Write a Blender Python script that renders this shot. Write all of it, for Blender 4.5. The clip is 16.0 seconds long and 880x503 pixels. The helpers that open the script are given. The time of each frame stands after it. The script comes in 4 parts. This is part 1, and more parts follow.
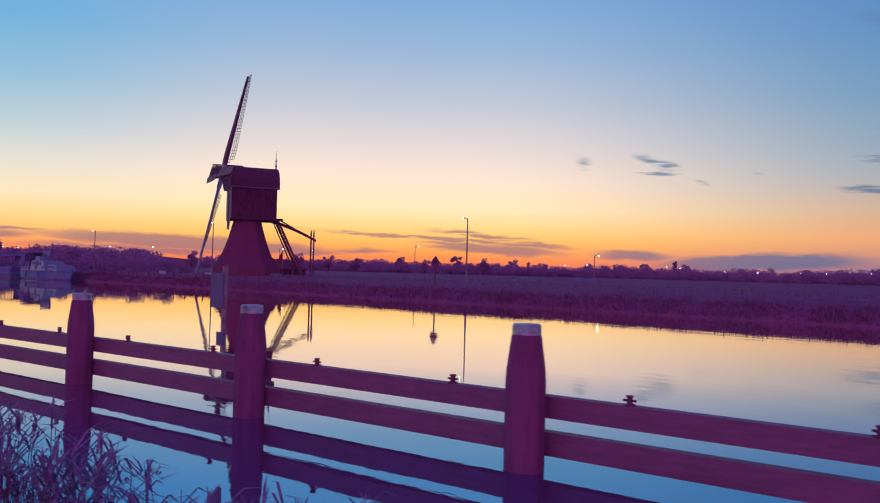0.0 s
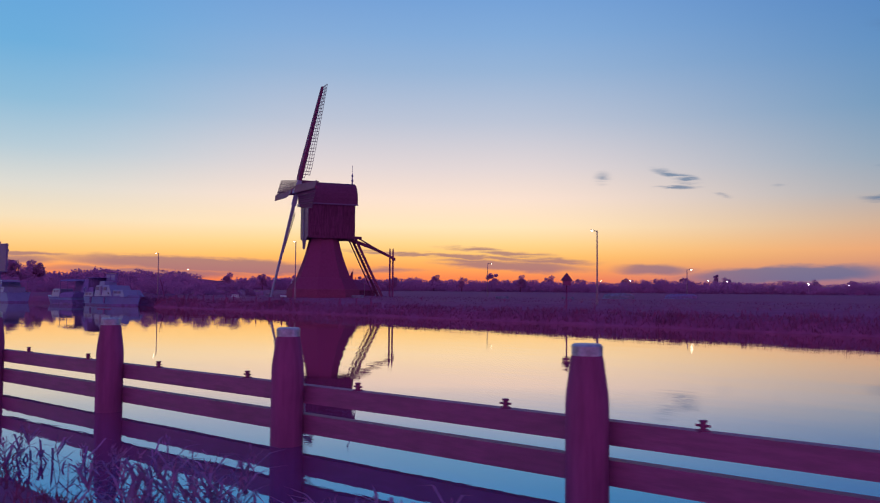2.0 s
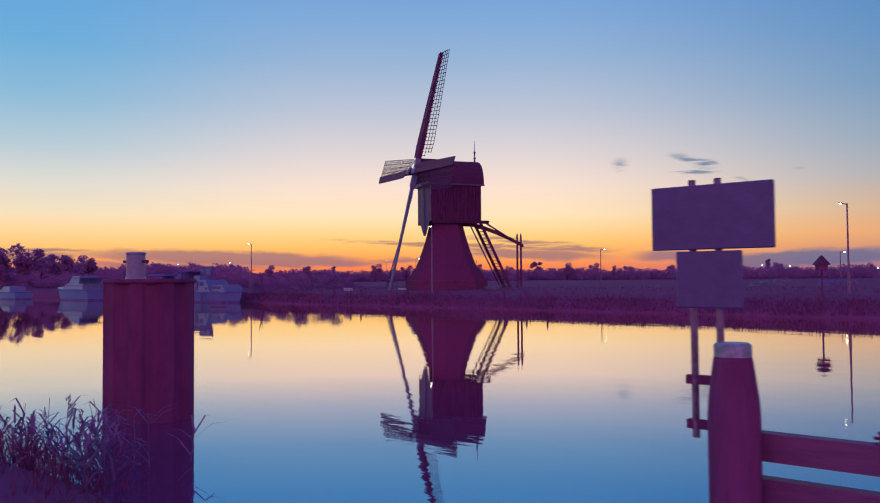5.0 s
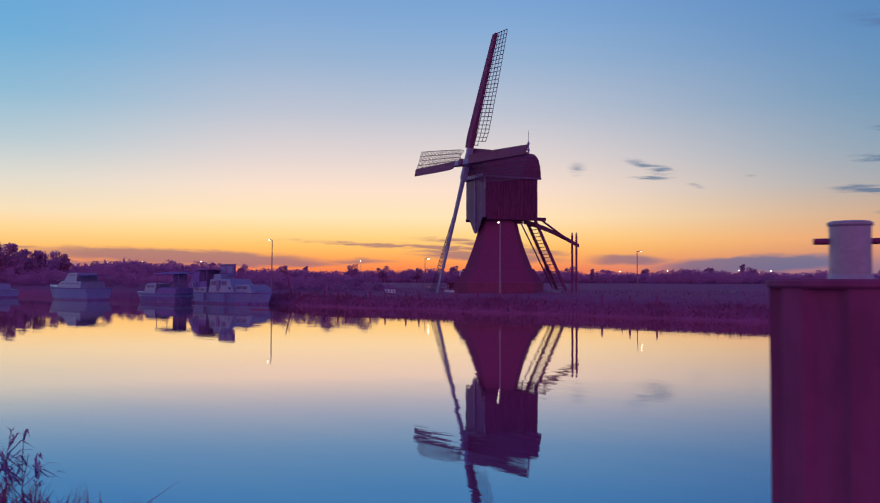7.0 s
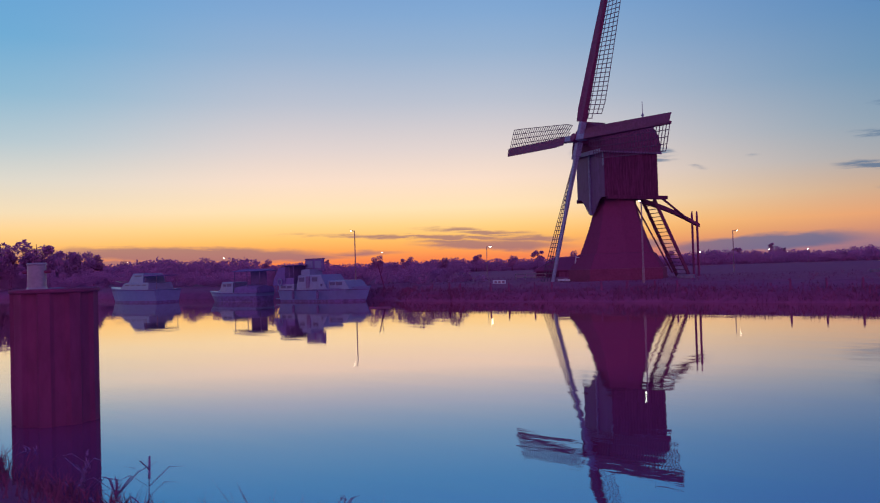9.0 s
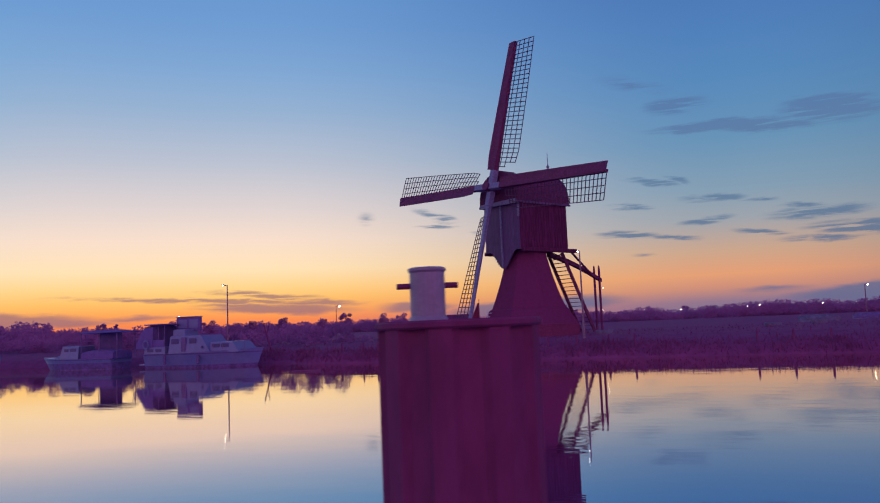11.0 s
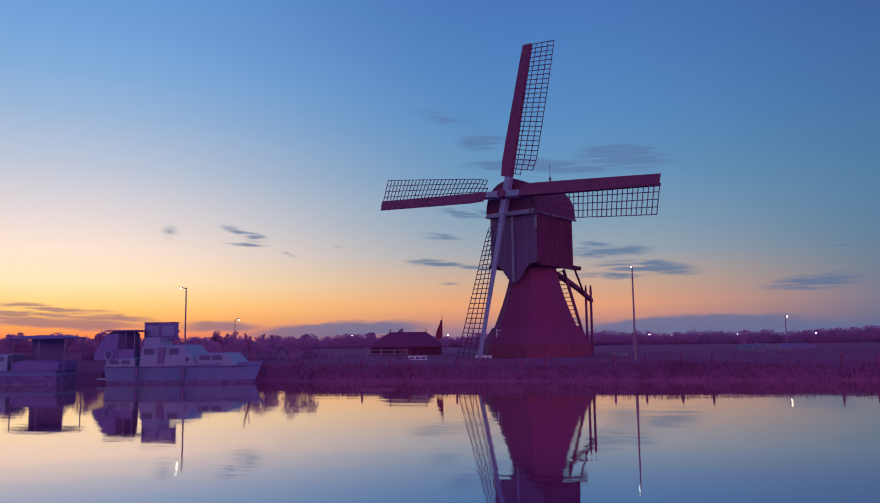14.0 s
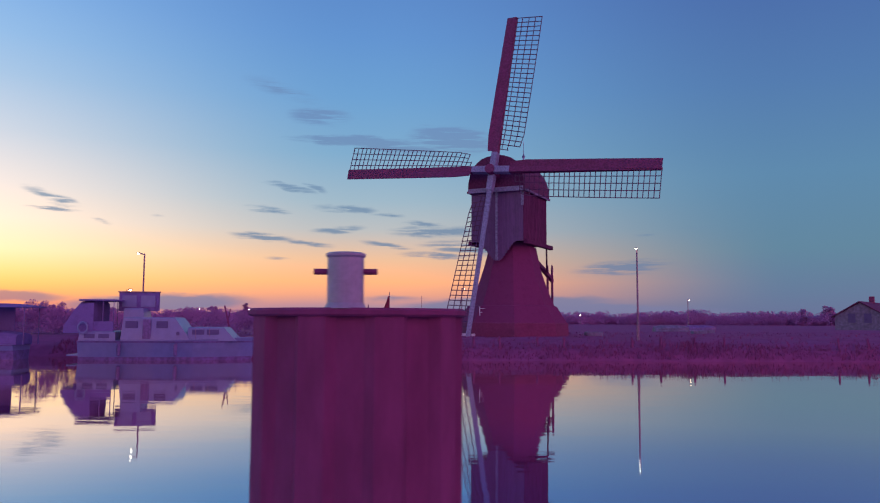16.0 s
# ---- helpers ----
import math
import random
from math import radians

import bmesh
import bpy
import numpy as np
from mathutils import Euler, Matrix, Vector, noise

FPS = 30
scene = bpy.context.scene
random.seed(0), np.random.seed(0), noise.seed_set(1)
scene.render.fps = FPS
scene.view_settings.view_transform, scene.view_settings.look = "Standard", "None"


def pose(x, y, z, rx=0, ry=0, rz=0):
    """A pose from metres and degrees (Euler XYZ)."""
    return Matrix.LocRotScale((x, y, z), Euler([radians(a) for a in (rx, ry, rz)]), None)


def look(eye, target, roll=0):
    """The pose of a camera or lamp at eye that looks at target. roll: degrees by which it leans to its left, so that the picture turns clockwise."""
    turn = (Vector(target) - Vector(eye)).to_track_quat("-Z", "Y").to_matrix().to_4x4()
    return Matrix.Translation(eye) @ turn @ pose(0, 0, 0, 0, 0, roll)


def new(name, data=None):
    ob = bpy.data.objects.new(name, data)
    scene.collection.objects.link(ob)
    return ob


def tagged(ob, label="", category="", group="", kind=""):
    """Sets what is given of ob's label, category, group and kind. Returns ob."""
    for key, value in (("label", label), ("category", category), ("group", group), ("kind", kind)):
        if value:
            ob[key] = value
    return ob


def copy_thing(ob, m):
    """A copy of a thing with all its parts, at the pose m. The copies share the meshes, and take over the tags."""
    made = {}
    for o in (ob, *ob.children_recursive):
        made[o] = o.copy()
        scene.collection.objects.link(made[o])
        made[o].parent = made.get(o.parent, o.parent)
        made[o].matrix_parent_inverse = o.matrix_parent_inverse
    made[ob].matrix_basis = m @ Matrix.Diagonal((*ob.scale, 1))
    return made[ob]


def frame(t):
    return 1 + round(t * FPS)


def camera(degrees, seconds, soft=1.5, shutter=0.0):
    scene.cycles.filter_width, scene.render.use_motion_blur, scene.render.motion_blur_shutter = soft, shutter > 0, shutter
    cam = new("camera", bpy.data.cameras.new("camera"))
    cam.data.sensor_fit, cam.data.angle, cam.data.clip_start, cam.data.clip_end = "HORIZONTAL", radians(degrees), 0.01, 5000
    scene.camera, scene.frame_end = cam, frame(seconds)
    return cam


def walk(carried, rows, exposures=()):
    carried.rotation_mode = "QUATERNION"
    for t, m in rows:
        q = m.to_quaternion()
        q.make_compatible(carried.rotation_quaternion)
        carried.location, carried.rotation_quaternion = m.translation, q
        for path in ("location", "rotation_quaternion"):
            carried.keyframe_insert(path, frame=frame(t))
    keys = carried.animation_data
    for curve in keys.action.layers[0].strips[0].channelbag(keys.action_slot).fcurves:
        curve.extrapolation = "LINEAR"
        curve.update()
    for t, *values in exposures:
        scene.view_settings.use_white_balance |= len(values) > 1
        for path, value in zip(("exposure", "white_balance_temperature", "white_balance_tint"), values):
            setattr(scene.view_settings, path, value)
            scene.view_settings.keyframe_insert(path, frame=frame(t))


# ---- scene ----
cam = camera(58.0, 16.0, soft=1.15, shutter=0.15)
PATH = [
    (0, (-1.355, -3.411, 1.899), (-1.35, -1.411, 1.950), 1.5),
    (0.5, (-3.061, -2.007, 1.922), (-3.038, -0.008, 1.980), 1.9),
    (1, (-4.749, -0.665, 1.924), (-4.736, 1.334, 1.980), 1.1),
    (1.5, (-6.455, 0.623, 1.905), (-6.466, 2.622, 1.988), 0.7),
    (2, (-8.134, 1.869, 1.898), (-8.179, 3.866, 1.993), 0.5),
    (2.5, (-9.824, 3.216, 1.896), (-9.912, 5.211, 2.000), -0.4),
    (3, (-11.511, 4.532, 1.953), (-11.634, 6.527, 2.020), 0.5),
    (3.5, (-13.311, 5.882, 1.961), (-13.493, 7.873, 2.028), 1.1),
    (4, (-15.078, 7.259, 1.937), (-15.194, 9.255, 2.006), 1.1),
    (4.5, (-16.921, 8.717, 1.931), (-17.0, 10.714, 2.000), 0.0),
    (4.7, (-17.61, 9.25, 1.927), (-17.708, 11.246, 1.996), -0.5),
    (6.8, (-25.606, 15.435, 1.941), (-25.56, 17.433, 2.015), 0.3),
    (7, (-26.382, 16.027, 1.942), (-26.366, 18.026, 2.015), 0.2),
    (7.5, (-28.197, 17.478, 2.004), (-28.19, 19.476, 2.092), 0.2),
    (8, (-30.076, 18.94, 2.073), (-30.065, 20.938, 2.169), -0.1),
    (8.5, (-32.133, 20.23, 2.077), (-32.117, 22.228, 2.157), -1.5),
    (9, (-34.188, 21.688, 2.065), (-34.182, 23.688, 2.112), -1.7),
    (9.5, (-36.114, 23.283, 2.017), (-35.907, 25.272, 2.07), -1.9),
    (10, (-37.984, 24.858, 2.063), (-37.62, 26.822, 2.163), -0.9),
    (10.2, (-38.705, 25.475, 2.039), (-38.289, 27.426, 2.175), -0.7),
    (12.3, (-46.224, 31.95, 1.815), (-45.593, 33.838, 2.014), -3.5),
    (12.5, (-46.876, 32.623, 1.814), (-46.233, 34.506, 2.013), -2.9),
    (13, (-48.413, 34.089, 1.799), (-47.701, 35.947, 1.997), -2.8),
    (13.5, (-49.972, 35.629, 1.822), (-49.099, 37.415, 2.048), -1.0),
    (14, (-51.614, 37.138, 1.803), (-50.643, 38.871, 2.038), -0.7),
    (14.5, (-53.197, 38.581, 1.870), (-52.166, 40.279, 2.107), -0.8),
    (15, (-54.694, 40.084, 1.889), (-53.629, 41.762, 2.116), -1.0),
    (15.5, (-56.62, 42.157, 1.869), (-55.431, 43.754, 2.067), -0.1),
    (16, (-58.384, 44.115, 1.866), (-57.061, 45.604, 2.042), 0.3),
]
walk(cam, [(t, look(eye, target, roll)) for t, eye, target, roll in PATH],
     exposures=[(0, 0.15, 6850, 10), (1, 0.1, 6650, 10), (3, 0.07, 6600, 10), (4.5, 0.07, 6600, 10), (8, 0.05, 6900, 10), (9.5, 0.03, 6850, 10), (12.5, 0.04, 6700, 10), (14, 0.12, 6700, 10), (15, 0.27, 6950, 10), (16, 0.55, 7550, 10)])


# ---------------------------------------------------------------- world: dusk sky, after sunset
def lin(r, g, b):
    out = []
    for v in (r, g, b):
        v /= 255.0
        out.append(v / 12.92 if v <= 0.04045 else ((v + 0.055) / 1.055) ** 2.4)
    return (*out, 1.0)


world = bpy.data.worlds.new("dusk")
scene.world = world
world.use_nodes = True
WT = world.node_tree
WT.nodes.clear()


class Net:
    """Short names for building a node tree."""

    def __init__(self, tree):
        self.tree = tree

    def node(self, kind, **props):
        n = self.tree.nodes.new(kind)
        for k, v in props.items():
            setattr(n, k, v)
        return n

    def link(self, a, b):
        self.tree.links.new(a, b)

    def put(self, socket, value):
        if isinstance(value, (int, float, tuple)):
            socket.default_value = value
        else:
            self.link(value, socket)

    def math(self, op, a, b=0.0, c=0.0, clamp=False):
        n = self.node("ShaderNodeMath", operation=op, use_clamp=clamp)
        for s, v in zip(n.inputs, (a, b, c)):
            self.put(s, v)
        return n.outputs[0]

    def vmath(self, op, a, b=(0, 0, 0)):
        n = self.node("ShaderNodeVectorMath", operation=op)
        self.put(n.inputs[0], a)
        self.put(n.inputs[1], b)
        return n.outputs["Value"] if op == "LENGTH" else n.outputs[0]

    def ramp(self, fac, stops, interp="LINEAR"):
        n = self.node("ShaderNodeValToRGB")
        n.color_ramp.interpolation = interp
        el = n.color_ramp.elements
        while len(el) < len(stops):
            el.new(0.5)
        for e, (p, c) in zip(el, stops):
            e.position, e.color = p, c
        self.put(n.inputs[0], fac)
        return n.outputs[0]

    def mix(self, fac, a, b, mode="MIX"):
        n = self.node("ShaderNodeMix", data_type="RGBA", blend_type=mode)
        self.put(n.inputs[0], fac)
        self.put(n.inputs[6], a)
        self.put(n.inputs[7], b)
        return n.outputs[2]

    def smooth(self, v, lo, hi, a=0.0, b=1.0):
        n = self.node("ShaderNodeMapRange", interpolation_type="SMOOTHSTEP")
        for s, x in zip(n.inputs, (v, lo, hi, a, b)):
            self.put(s, x)
        return n.outputs[0]

    def noise(self, vec, scale, detail=3.0, rough=0.55):
        n = self.node("ShaderNodeTexNoise")
        n.inputs["Scale"].default_value = scale
        n.inputs["Detail"].default_value = detail
        n.inputs["Roughness"].default_value = rough
        self.put(n.inputs["Vector"], vec)
        return n.outputs["Fac"]


W = Net(WT)
way = W.node("ShaderNodeTexCoord").outputs["Generated"]
xyz = W.node("ShaderNodeSeparateXYZ")
W.link(way, xyz.inputs[0])
DEG = 57.29578
az = W.math("MULTIPLY", W.math("ARCTAN2", xyz.outputs[0], xyz.outputs[1]), DEG)
el = W.math("MULTIPLY", W.math("ARCSINE", xyz.outputs[2]), DEG)
elr = W.math("MULTIPLY", el, 1 / 60.0)          # 0..60 degrees on the ramps


def sky_ramp(rows):
    return W.ramp(elr, [(e / 60.0, lin(*c)) for e, c in rows])


glow = sky_ramp([(0, (238, 110, 80)), (0.8, (247, 134, 82)), (1.6, (254, 168, 92)), (2.4, (255, 194, 108)), (3.3, (255, 212, 142)), (4.5, (254, 226, 184)), (6.5, (246, 222, 206)), (8.7, (222, 211, 212)),
                 (12, (184, 193, 212)), (15.5, (148, 177, 212)), (18, (128, 168, 214)), (21, (110, 156, 212)), (26, (92, 144, 206)), (34, (80, 132, 203)), (60, (64, 104, 180))])
middle = sky_ramp([(0, (117, 111, 145)), (1.0, (143, 117, 143)), (1.9, (203, 142, 123)), (2.8, (225, 158, 119)), (4.4, (200, 165, 142)), (6.5, (155, 163, 174)), (8.6, (129, 157, 181)),
                   (12, (101, 146, 185)), (16, (85, 136, 189)), (20, (76, 125, 187)), (26, (66, 109, 176)), (34, (59, 94, 165)), (60, (55, 88, 159))])
far_side = sky_ramp([(0, (85, 95, 135)), (2, (81, 104, 139)), (5, (77, 114, 143)), (10, (73, 116, 155)), (16, (64, 104, 157)), (24, (55, 87, 151)), (36, (58, 89, 161)), (60, (54, 87, 157))])
behind = sky_ramp([(0, (255, 172, 232)), (10, (255, 168, 230)), (24, (206, 146, 222)), (44, (110, 106, 184)), (60, (64, 92, 168))])
left_side = sky_ramp([(0, (236, 112, 84)), (1.0, (247, 140, 88)), (2.2, (254, 193, 114)), (3.3, (253, 212, 150)), (4.5, (241, 221, 188)), (6.5, (218, 216, 208)), (9, (178, 200, 213)), (12, (138, 184, 214)),
                     (15.5, (106, 170, 216)), (18, (100, 164, 216)), (22, (94, 154, 213)), (34, (72, 128, 200)), (60, (60, 100, 176))])
side = az
both = W.math("ABSOLUTE", az)
sky = W.mix(W.smooth(side, 2.0, 36.0), glow, middle)
sky = W.mix(W.smooth(side, 36.0, 66.0), sky, far_side)
sky = W.mix(W.smooth(W.math("MULTIPLY", az, -1.0), 9.0, 31.0), sky, left_side)
sky = W.mix(W.smooth(both, 75.0, 140.0), sky, behind)

# thin cloud streaks: azimuth, elevation, half width, half height (degrees), slope, density
flat = W.node("ShaderNodeCombineXYZ")
W.link(az, flat.inputs[0])
W.link(el, flat.inputs[1])
warp = W.math("SUBTRACT", W.noise(W.vmath("MULTIPLY", flat.outputs[0], (0.35, 1.3, 0)), 1.0, 5.0), 0.5)
el_w = W.math("MULTIPLY_ADD", warp, 0.75, el)
streak = W.noise(W.vmath("MULTIPLY", flat.outputs[0], (0.34, 4.4, 0)), 1.0, 6.0, 0.6)
HIGH_WISPS = [(32.5, 9.45, 1.1, 0.28, -0.27, 1.02), (30.8, 9.42, 2.3, 0.28, -0.18, 1.27), (32.8, 14.51, 2.8, 0.83, -0.01, 1.16), (30.0, 16.18, 3.3, 0.72, -0.23, 0.63), (35.7, 12.84, 6.1, 0.44, -0.02, 1.53), (42.6, 13.3, 3.5, 0.88, -0.1, 1.65),
          (42.7, 13.01, 4.0, 1.04, -0.07, 1.53), (38.7, 12.45, 4.2, 0.5, -0.05, 1.27)]
STREAKS_WEST = [(10.3, 7.95, 0.9, 0.77, 0.03, 0.45), (15.3, 8.01, 2.1, 0.39, -0.26, 0.9), (16.0, 7.67, 1.2, 0.39, -0.08, 0.9), (15.4, 7.19, 2.0, 0.22, -0.02, 0.9), (18.4, 6.56, 0.9, 0.17, -0.19, 0.5), (21.9, 7.1, 0.7, 0.17, 0.0, 0.3),
          (29.3, 7.8, 2.0, 0.36, -0.12, 1.05), (34.2, 6.49, 2.4, 0.33, 0.06, 0.95), (29.0, 5.89, 2.8, 0.39, -0.09, 1.0), (32.0, 5.53, 2.4, 0.22, -0.08, 0.8), (30.0, 4.41, 1.2, 0.22, -0.08, 0.4), (34.6, 8.01, 2.6, 0.33, -0.08, 0.8)]
STREAKS_NORTH = [(35.4, 8.05, 2.0, 0.33, -0.06, 1.08), (38.2, 7.61, 1.1, 0.17, 0.01, 0.60), (41.3, 6.46, 4.0, 0.55, 0.01, 1.08), (43.9, 5.26, 4.4, 0.66, -0.08, 1.20), (41.4, 4.75, 3.3, 0.28, -0.03, 0.84), (40.7, 7.04, 2.1, 0.22, -0.04, 0.72),
          (37.8, 5.46, 2.3, 0.28, -0.14, 0.96), (40.2, 6.98, 2.0, 0.17, 0.01, 0.60), (54.6, 3.84, 4.2, 0.66, 0.07, 0.96), (56.2, 6.22, 1.1, 0.22, -0.02, 0.48), (60.0, 6.47, 2.3, 0.22, -0.03, 0.30), (37.6, 7.62, 1.9, 0.17, -0.09, 0.48)]
HORIZON_BANDS = [(-0.9, 2.43, 12.1, 0.25, -0.04, 1.0), (3.9, 1.7, 7.0, 0.5, -0.04, 1.0), (1.5, 2.01, 4.2, 0.22, -0.04, 0.8), (-13.0, 1.24, 8.4, 0.44, -0.01, 1.1), (-5.5, 1.37, 4.2, 0.28, -0.01, 0.6), (-17.4, 1.57, 12.6, 0.66, -0.03, 1.2),
          (-21.1, 1.01, 9.3, 0.39, -0.02, 0.9), (-29.5, 2.02, 4.7, 0.25, 0.02, 0.9), (-30.4, 1.65, 5.1, 0.33, 0.01, 0.9), (3.0, 2.69, 5.6, 0.28, -0.09, 0.9), (1.0, 1.77, 3.7, 0.22, -0.06, 0.7)]
HORIZON_BANKS = [(6.5, 2.06, 4.4, 0.33, -0.04, 0.9), (23.5, 1.24, 5.1, 0.61, 0.04, 1.2), (46.4, 1.23, 8.9, 0.77, 0.03, 1.5), (53.4, 0.64, 10.2, 0.83, -0.02, 1.5), (14.2, 1.47, 3.3, 0.5, -0.01, 0.8), (38.2, 1.63, 3.3, 0.33, 0.01, 0.5),
          (21.9, 1.16, 7.9, 0.72, 0.04, 1.3), (13.6, 1.48, 3.3, 0.55, 0.01, 0.9)]
cover = None
for a0, e0, wa, he, slope, dense in HIGH_WISPS + STREAKS_WEST + STREAKS_NORTH + HORIZON_BANDS + HORIZON_BANKS:
    dx = W.math("SUBTRACT", az, a0)
    dy = W.math("SUBTRACT", W.math("MULTIPLY_ADD", dx, -slope, el_w), e0)
    comb = W.node("ShaderNodeCombineXYZ")
    W.put(comb.inputs[0], W.math("MULTIPLY", dx, 1 / wa))
    W.put(comb.inputs[1], W.math("MULTIPLY", dy, 1 / he))
    m = W.math("MULTIPLY", W.math("SUBTRACT", 1.0, W.vmath("LENGTH", comb.outputs[0]), clamp=True), dense)
    cover = m if cover is None else W.math("MAXIMUM", cover, m)
cover = W.smooth(W.math("MULTIPLY", cover, W.math("ADD", W.math("MULTIPLY_ADD", streak, 4.2, -1.35), W.smooth(el, 1.2, 2.6, 1.0, 0.0), clamp=True)), 0.0, 0.62)
cloud = W.ramp(elr, [(0, lin(160, 98, 112)), (1.2 / 60, lin(158, 112, 122)), (3.2 / 60, lin(166, 126, 120)), (5.2 / 60, lin(112, 122, 148)), (9 / 60, lin(104, 132, 160)), (14 / 60, lin(98, 132, 180))])
cloud = W.mix(W.smooth(side, 8.0, 24.0), cloud, W.ramp(elr, [(0, lin(102, 104, 144)), (5 / 60, lin(86, 112, 146)), (9 / 60, lin(94, 124, 158)), (14 / 60, lin(86, 120, 168))]))
sky = W.mix(W.math("MULTIPLY", cover, 0.85), sky, cloud)
bg = W.node("ShaderNodeBackground")
W.link(sky, bg.inputs[0])
bg.inputs[1].default_value = 1.0
wout = W.node("ShaderNodeOutputWorld")
W.link(bg.outputs[0], wout.inputs[0])

# ---------------------------------------------------------------- materials
def material(name, base, rough=0.7, metal=0.0, vary=0.25, grain=6.0, bump=0.3, stretch=(1, 1, 1), spec=0.4, dirt=0.35, second=None, per_piece=0.0):
    m = bpy.data.materials.new(name)
    m.use_nodes = True
    n = Net(m.node_tree)
    p = m.node_tree.nodes["Principled BSDF"]
    co = n.node("ShaderNodeTexCoord").outputs["Object"]
    v = n.vmath("MULTIPLY", co, stretch)
    fine = n.noise(v, grain, 6.0, 0.6)
    broad = n.noise(co, grain * 0.13, 3.0)
    dark = tuple(c * (1 - vary * 1.4) for c in base) + (1.0,)
    light = tuple(min(1, c * (1 + vary)) for c in base) + (1.0,)
    col = n.mix(n.smooth(fine, 0.3, 0.7), dark, light)
    stain = second or tuple(c * 0.55 for c in base)
    col = n.mix(n.math("MULTIPLY", n.smooth(broad, 0.48, 0.7), dirt), col, (*stain[:3], 1.0))
    if per_piece:
        info = n.node("ShaderNodeObjectInfo").outputs["Random"]
        k = n.math("MULTIPLY_ADD", info, per_piece * 2, 1 - per_piece)
        comb = n.node("ShaderNodeCombineXYZ")
        for s in comb.inputs:
            n.put(s, k)
        col = n.mix(1.0, col, comb.outputs[0], "MULTIPLY")
    n.link(col, p.inputs["Base Color"])
    n.put(p.inputs["Roughness"], n.math("MULTIPLY_ADD", fine, 0.2, rough - 0.1, clamp=True))
    p.inputs["Metallic"].default_value = metal
    p.inputs["Specular IOR Level"].default_value = spec
    if bump:
        b = n.node("ShaderNodeBump")
        b.inputs["Strength"].default_value = bump
        b.inputs["Distance"].default_value = 0.02
        n.link(fine, b.inputs["Height"])
        n.link(b.outputs[0], p.inputs["Normal"])
    return m


WOOD = material("tarred_wood", (0.22, 0.05, 0.155), 0.75, vary=0.13, grain=9, stretch=(1, 1, 0.12), spec=0.12)
RAIL = material("weathered_rail", (0.22, 0.05, 0.155), 0.6, vary=0.13, grain=9, stretch=(0.3, 0.3, 2), spec=0.5)
ZINC = material("zinc_cap", (0.35, 0.35, 0.45), 0.45, 0.6, grain=14, spec=0.5)
STEEL = material("rusty_sheet_pile", (0.2, 0.042, 0.13), 0.75, 0.05, grain=5, vary=0.12, stretch=(1, 1, 0.3), spec=0.12, dirt=0.25)
PAINT = material("bollard_paint", (0.29, 0.26, 0.37), 0.4, vary=0.08, grain=20, spec=0.5)
THATCH = material("thatch", (0.19, 0.039, 0.125), 0.95, vary=0.06, dirt=0.2, grain=30, stretch=(1, 1, 0.15), spec=0.1, bump=0.6)
BOARD = material("dark_boarding", (0.13, 0.03, 0.095), 0.8, grain=12, stretch=(1, 1, 0.1), spec=0.08, per_piece=0.08)
# bluer than BOARD: sky light on the mill's front is in this colour
FRONT = material("skylit_front_boards", (0.135, 0.065, 0.19), 0.5, vary=0.1, grain=12, stretch=(1, 1, 0.1), spec=0.35, bump=0.08, per_piece=0.06)
ROOF = material("roof_boards", (0.125, 0.03, 0.095), 0.8, grain=12, spec=0.2)
TRIM = material("pale_trim_and_lit_stock", (0.22, 0.22, 0.37), 0.55, grain=10, spec=0.4)
SPAR = material("sail_spar", (0.17, 0.03, 0.11), 0.65, grain=10, spec=0.3)
LATH = material("sail_lath", (0.11, 0.04, 0.11), 0.7, grain=14, spec=0.3, bump=0.1)
BRICK = material("old_brick", (0.2, 0.043, 0.12), 0.85, vary=0.1, grain=8, spec=0.2)
GRASS = material("meadow", (0.25, 0.057, 0.165), 0.95, vary=0.1, grain=1.6, bump=0.5, spec=0.1, second=(0.23, 0.07, 0.21))
BLADE = material("grass_blades", (0.27, 0.055, 0.16), 0.8, vary=0.12, grain=3, spec=0.15, bump=0)
REED = material("reed_leaves", (0.33, 0.16, 0.36), 0.7, grain=4, spec=0.2, bump=0)
LEAF = material("foliage", (0.5, 0.19, 0.42), 0.9, vary=0.1, grain=1.0, spec=0.04, dirt=0.15, bump=0)
BARK = material("bark", (0.210, 0.068, 0.128), 0.9, grain=6, spec=0.1)
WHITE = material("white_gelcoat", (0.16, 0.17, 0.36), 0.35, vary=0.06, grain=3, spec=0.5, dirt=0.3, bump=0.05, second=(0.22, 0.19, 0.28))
DARKHULL = material("dark_hull", (0.17, 0.095, 0.27), 0.5, grain=4, spec=0.4, bump=0.1)
CANVAS = material("navy_canvas", (0.18, 0.12, 0.33), 0.9, vary=0.06, grain=18, spec=0.1)
GLASS = material("tinted_glass", (0.09, 0.07, 0.19), 0.3, vary=0.05, grain=2, spec=0.25, bump=0, dirt=0)
WPAINT = material("white_gloss_paint", (0.62, 0.62, 0.74), 0.5, vary=0.06, grain=9, spec=0.4, bump=0.05)
POLE = material("galvanised_pole", (0.26, 0.16, 0.24), 0.5, 0.4, grain=12, spec=0.4)
SIGNBACK = material("sign_back", (0.14, 0.1, 0.25), 0.5, 0.3, vary=0.08, grain=7, spec=0.4)
FLAGRED = material("flag_cloth", (0.25, 0.04, 0.09), 0.85, grain=10, spec=0.1)
TARP = material("tarpaulin", (0.16, 0.14, 0.23), 0.6, grain=3, spec=0.3)


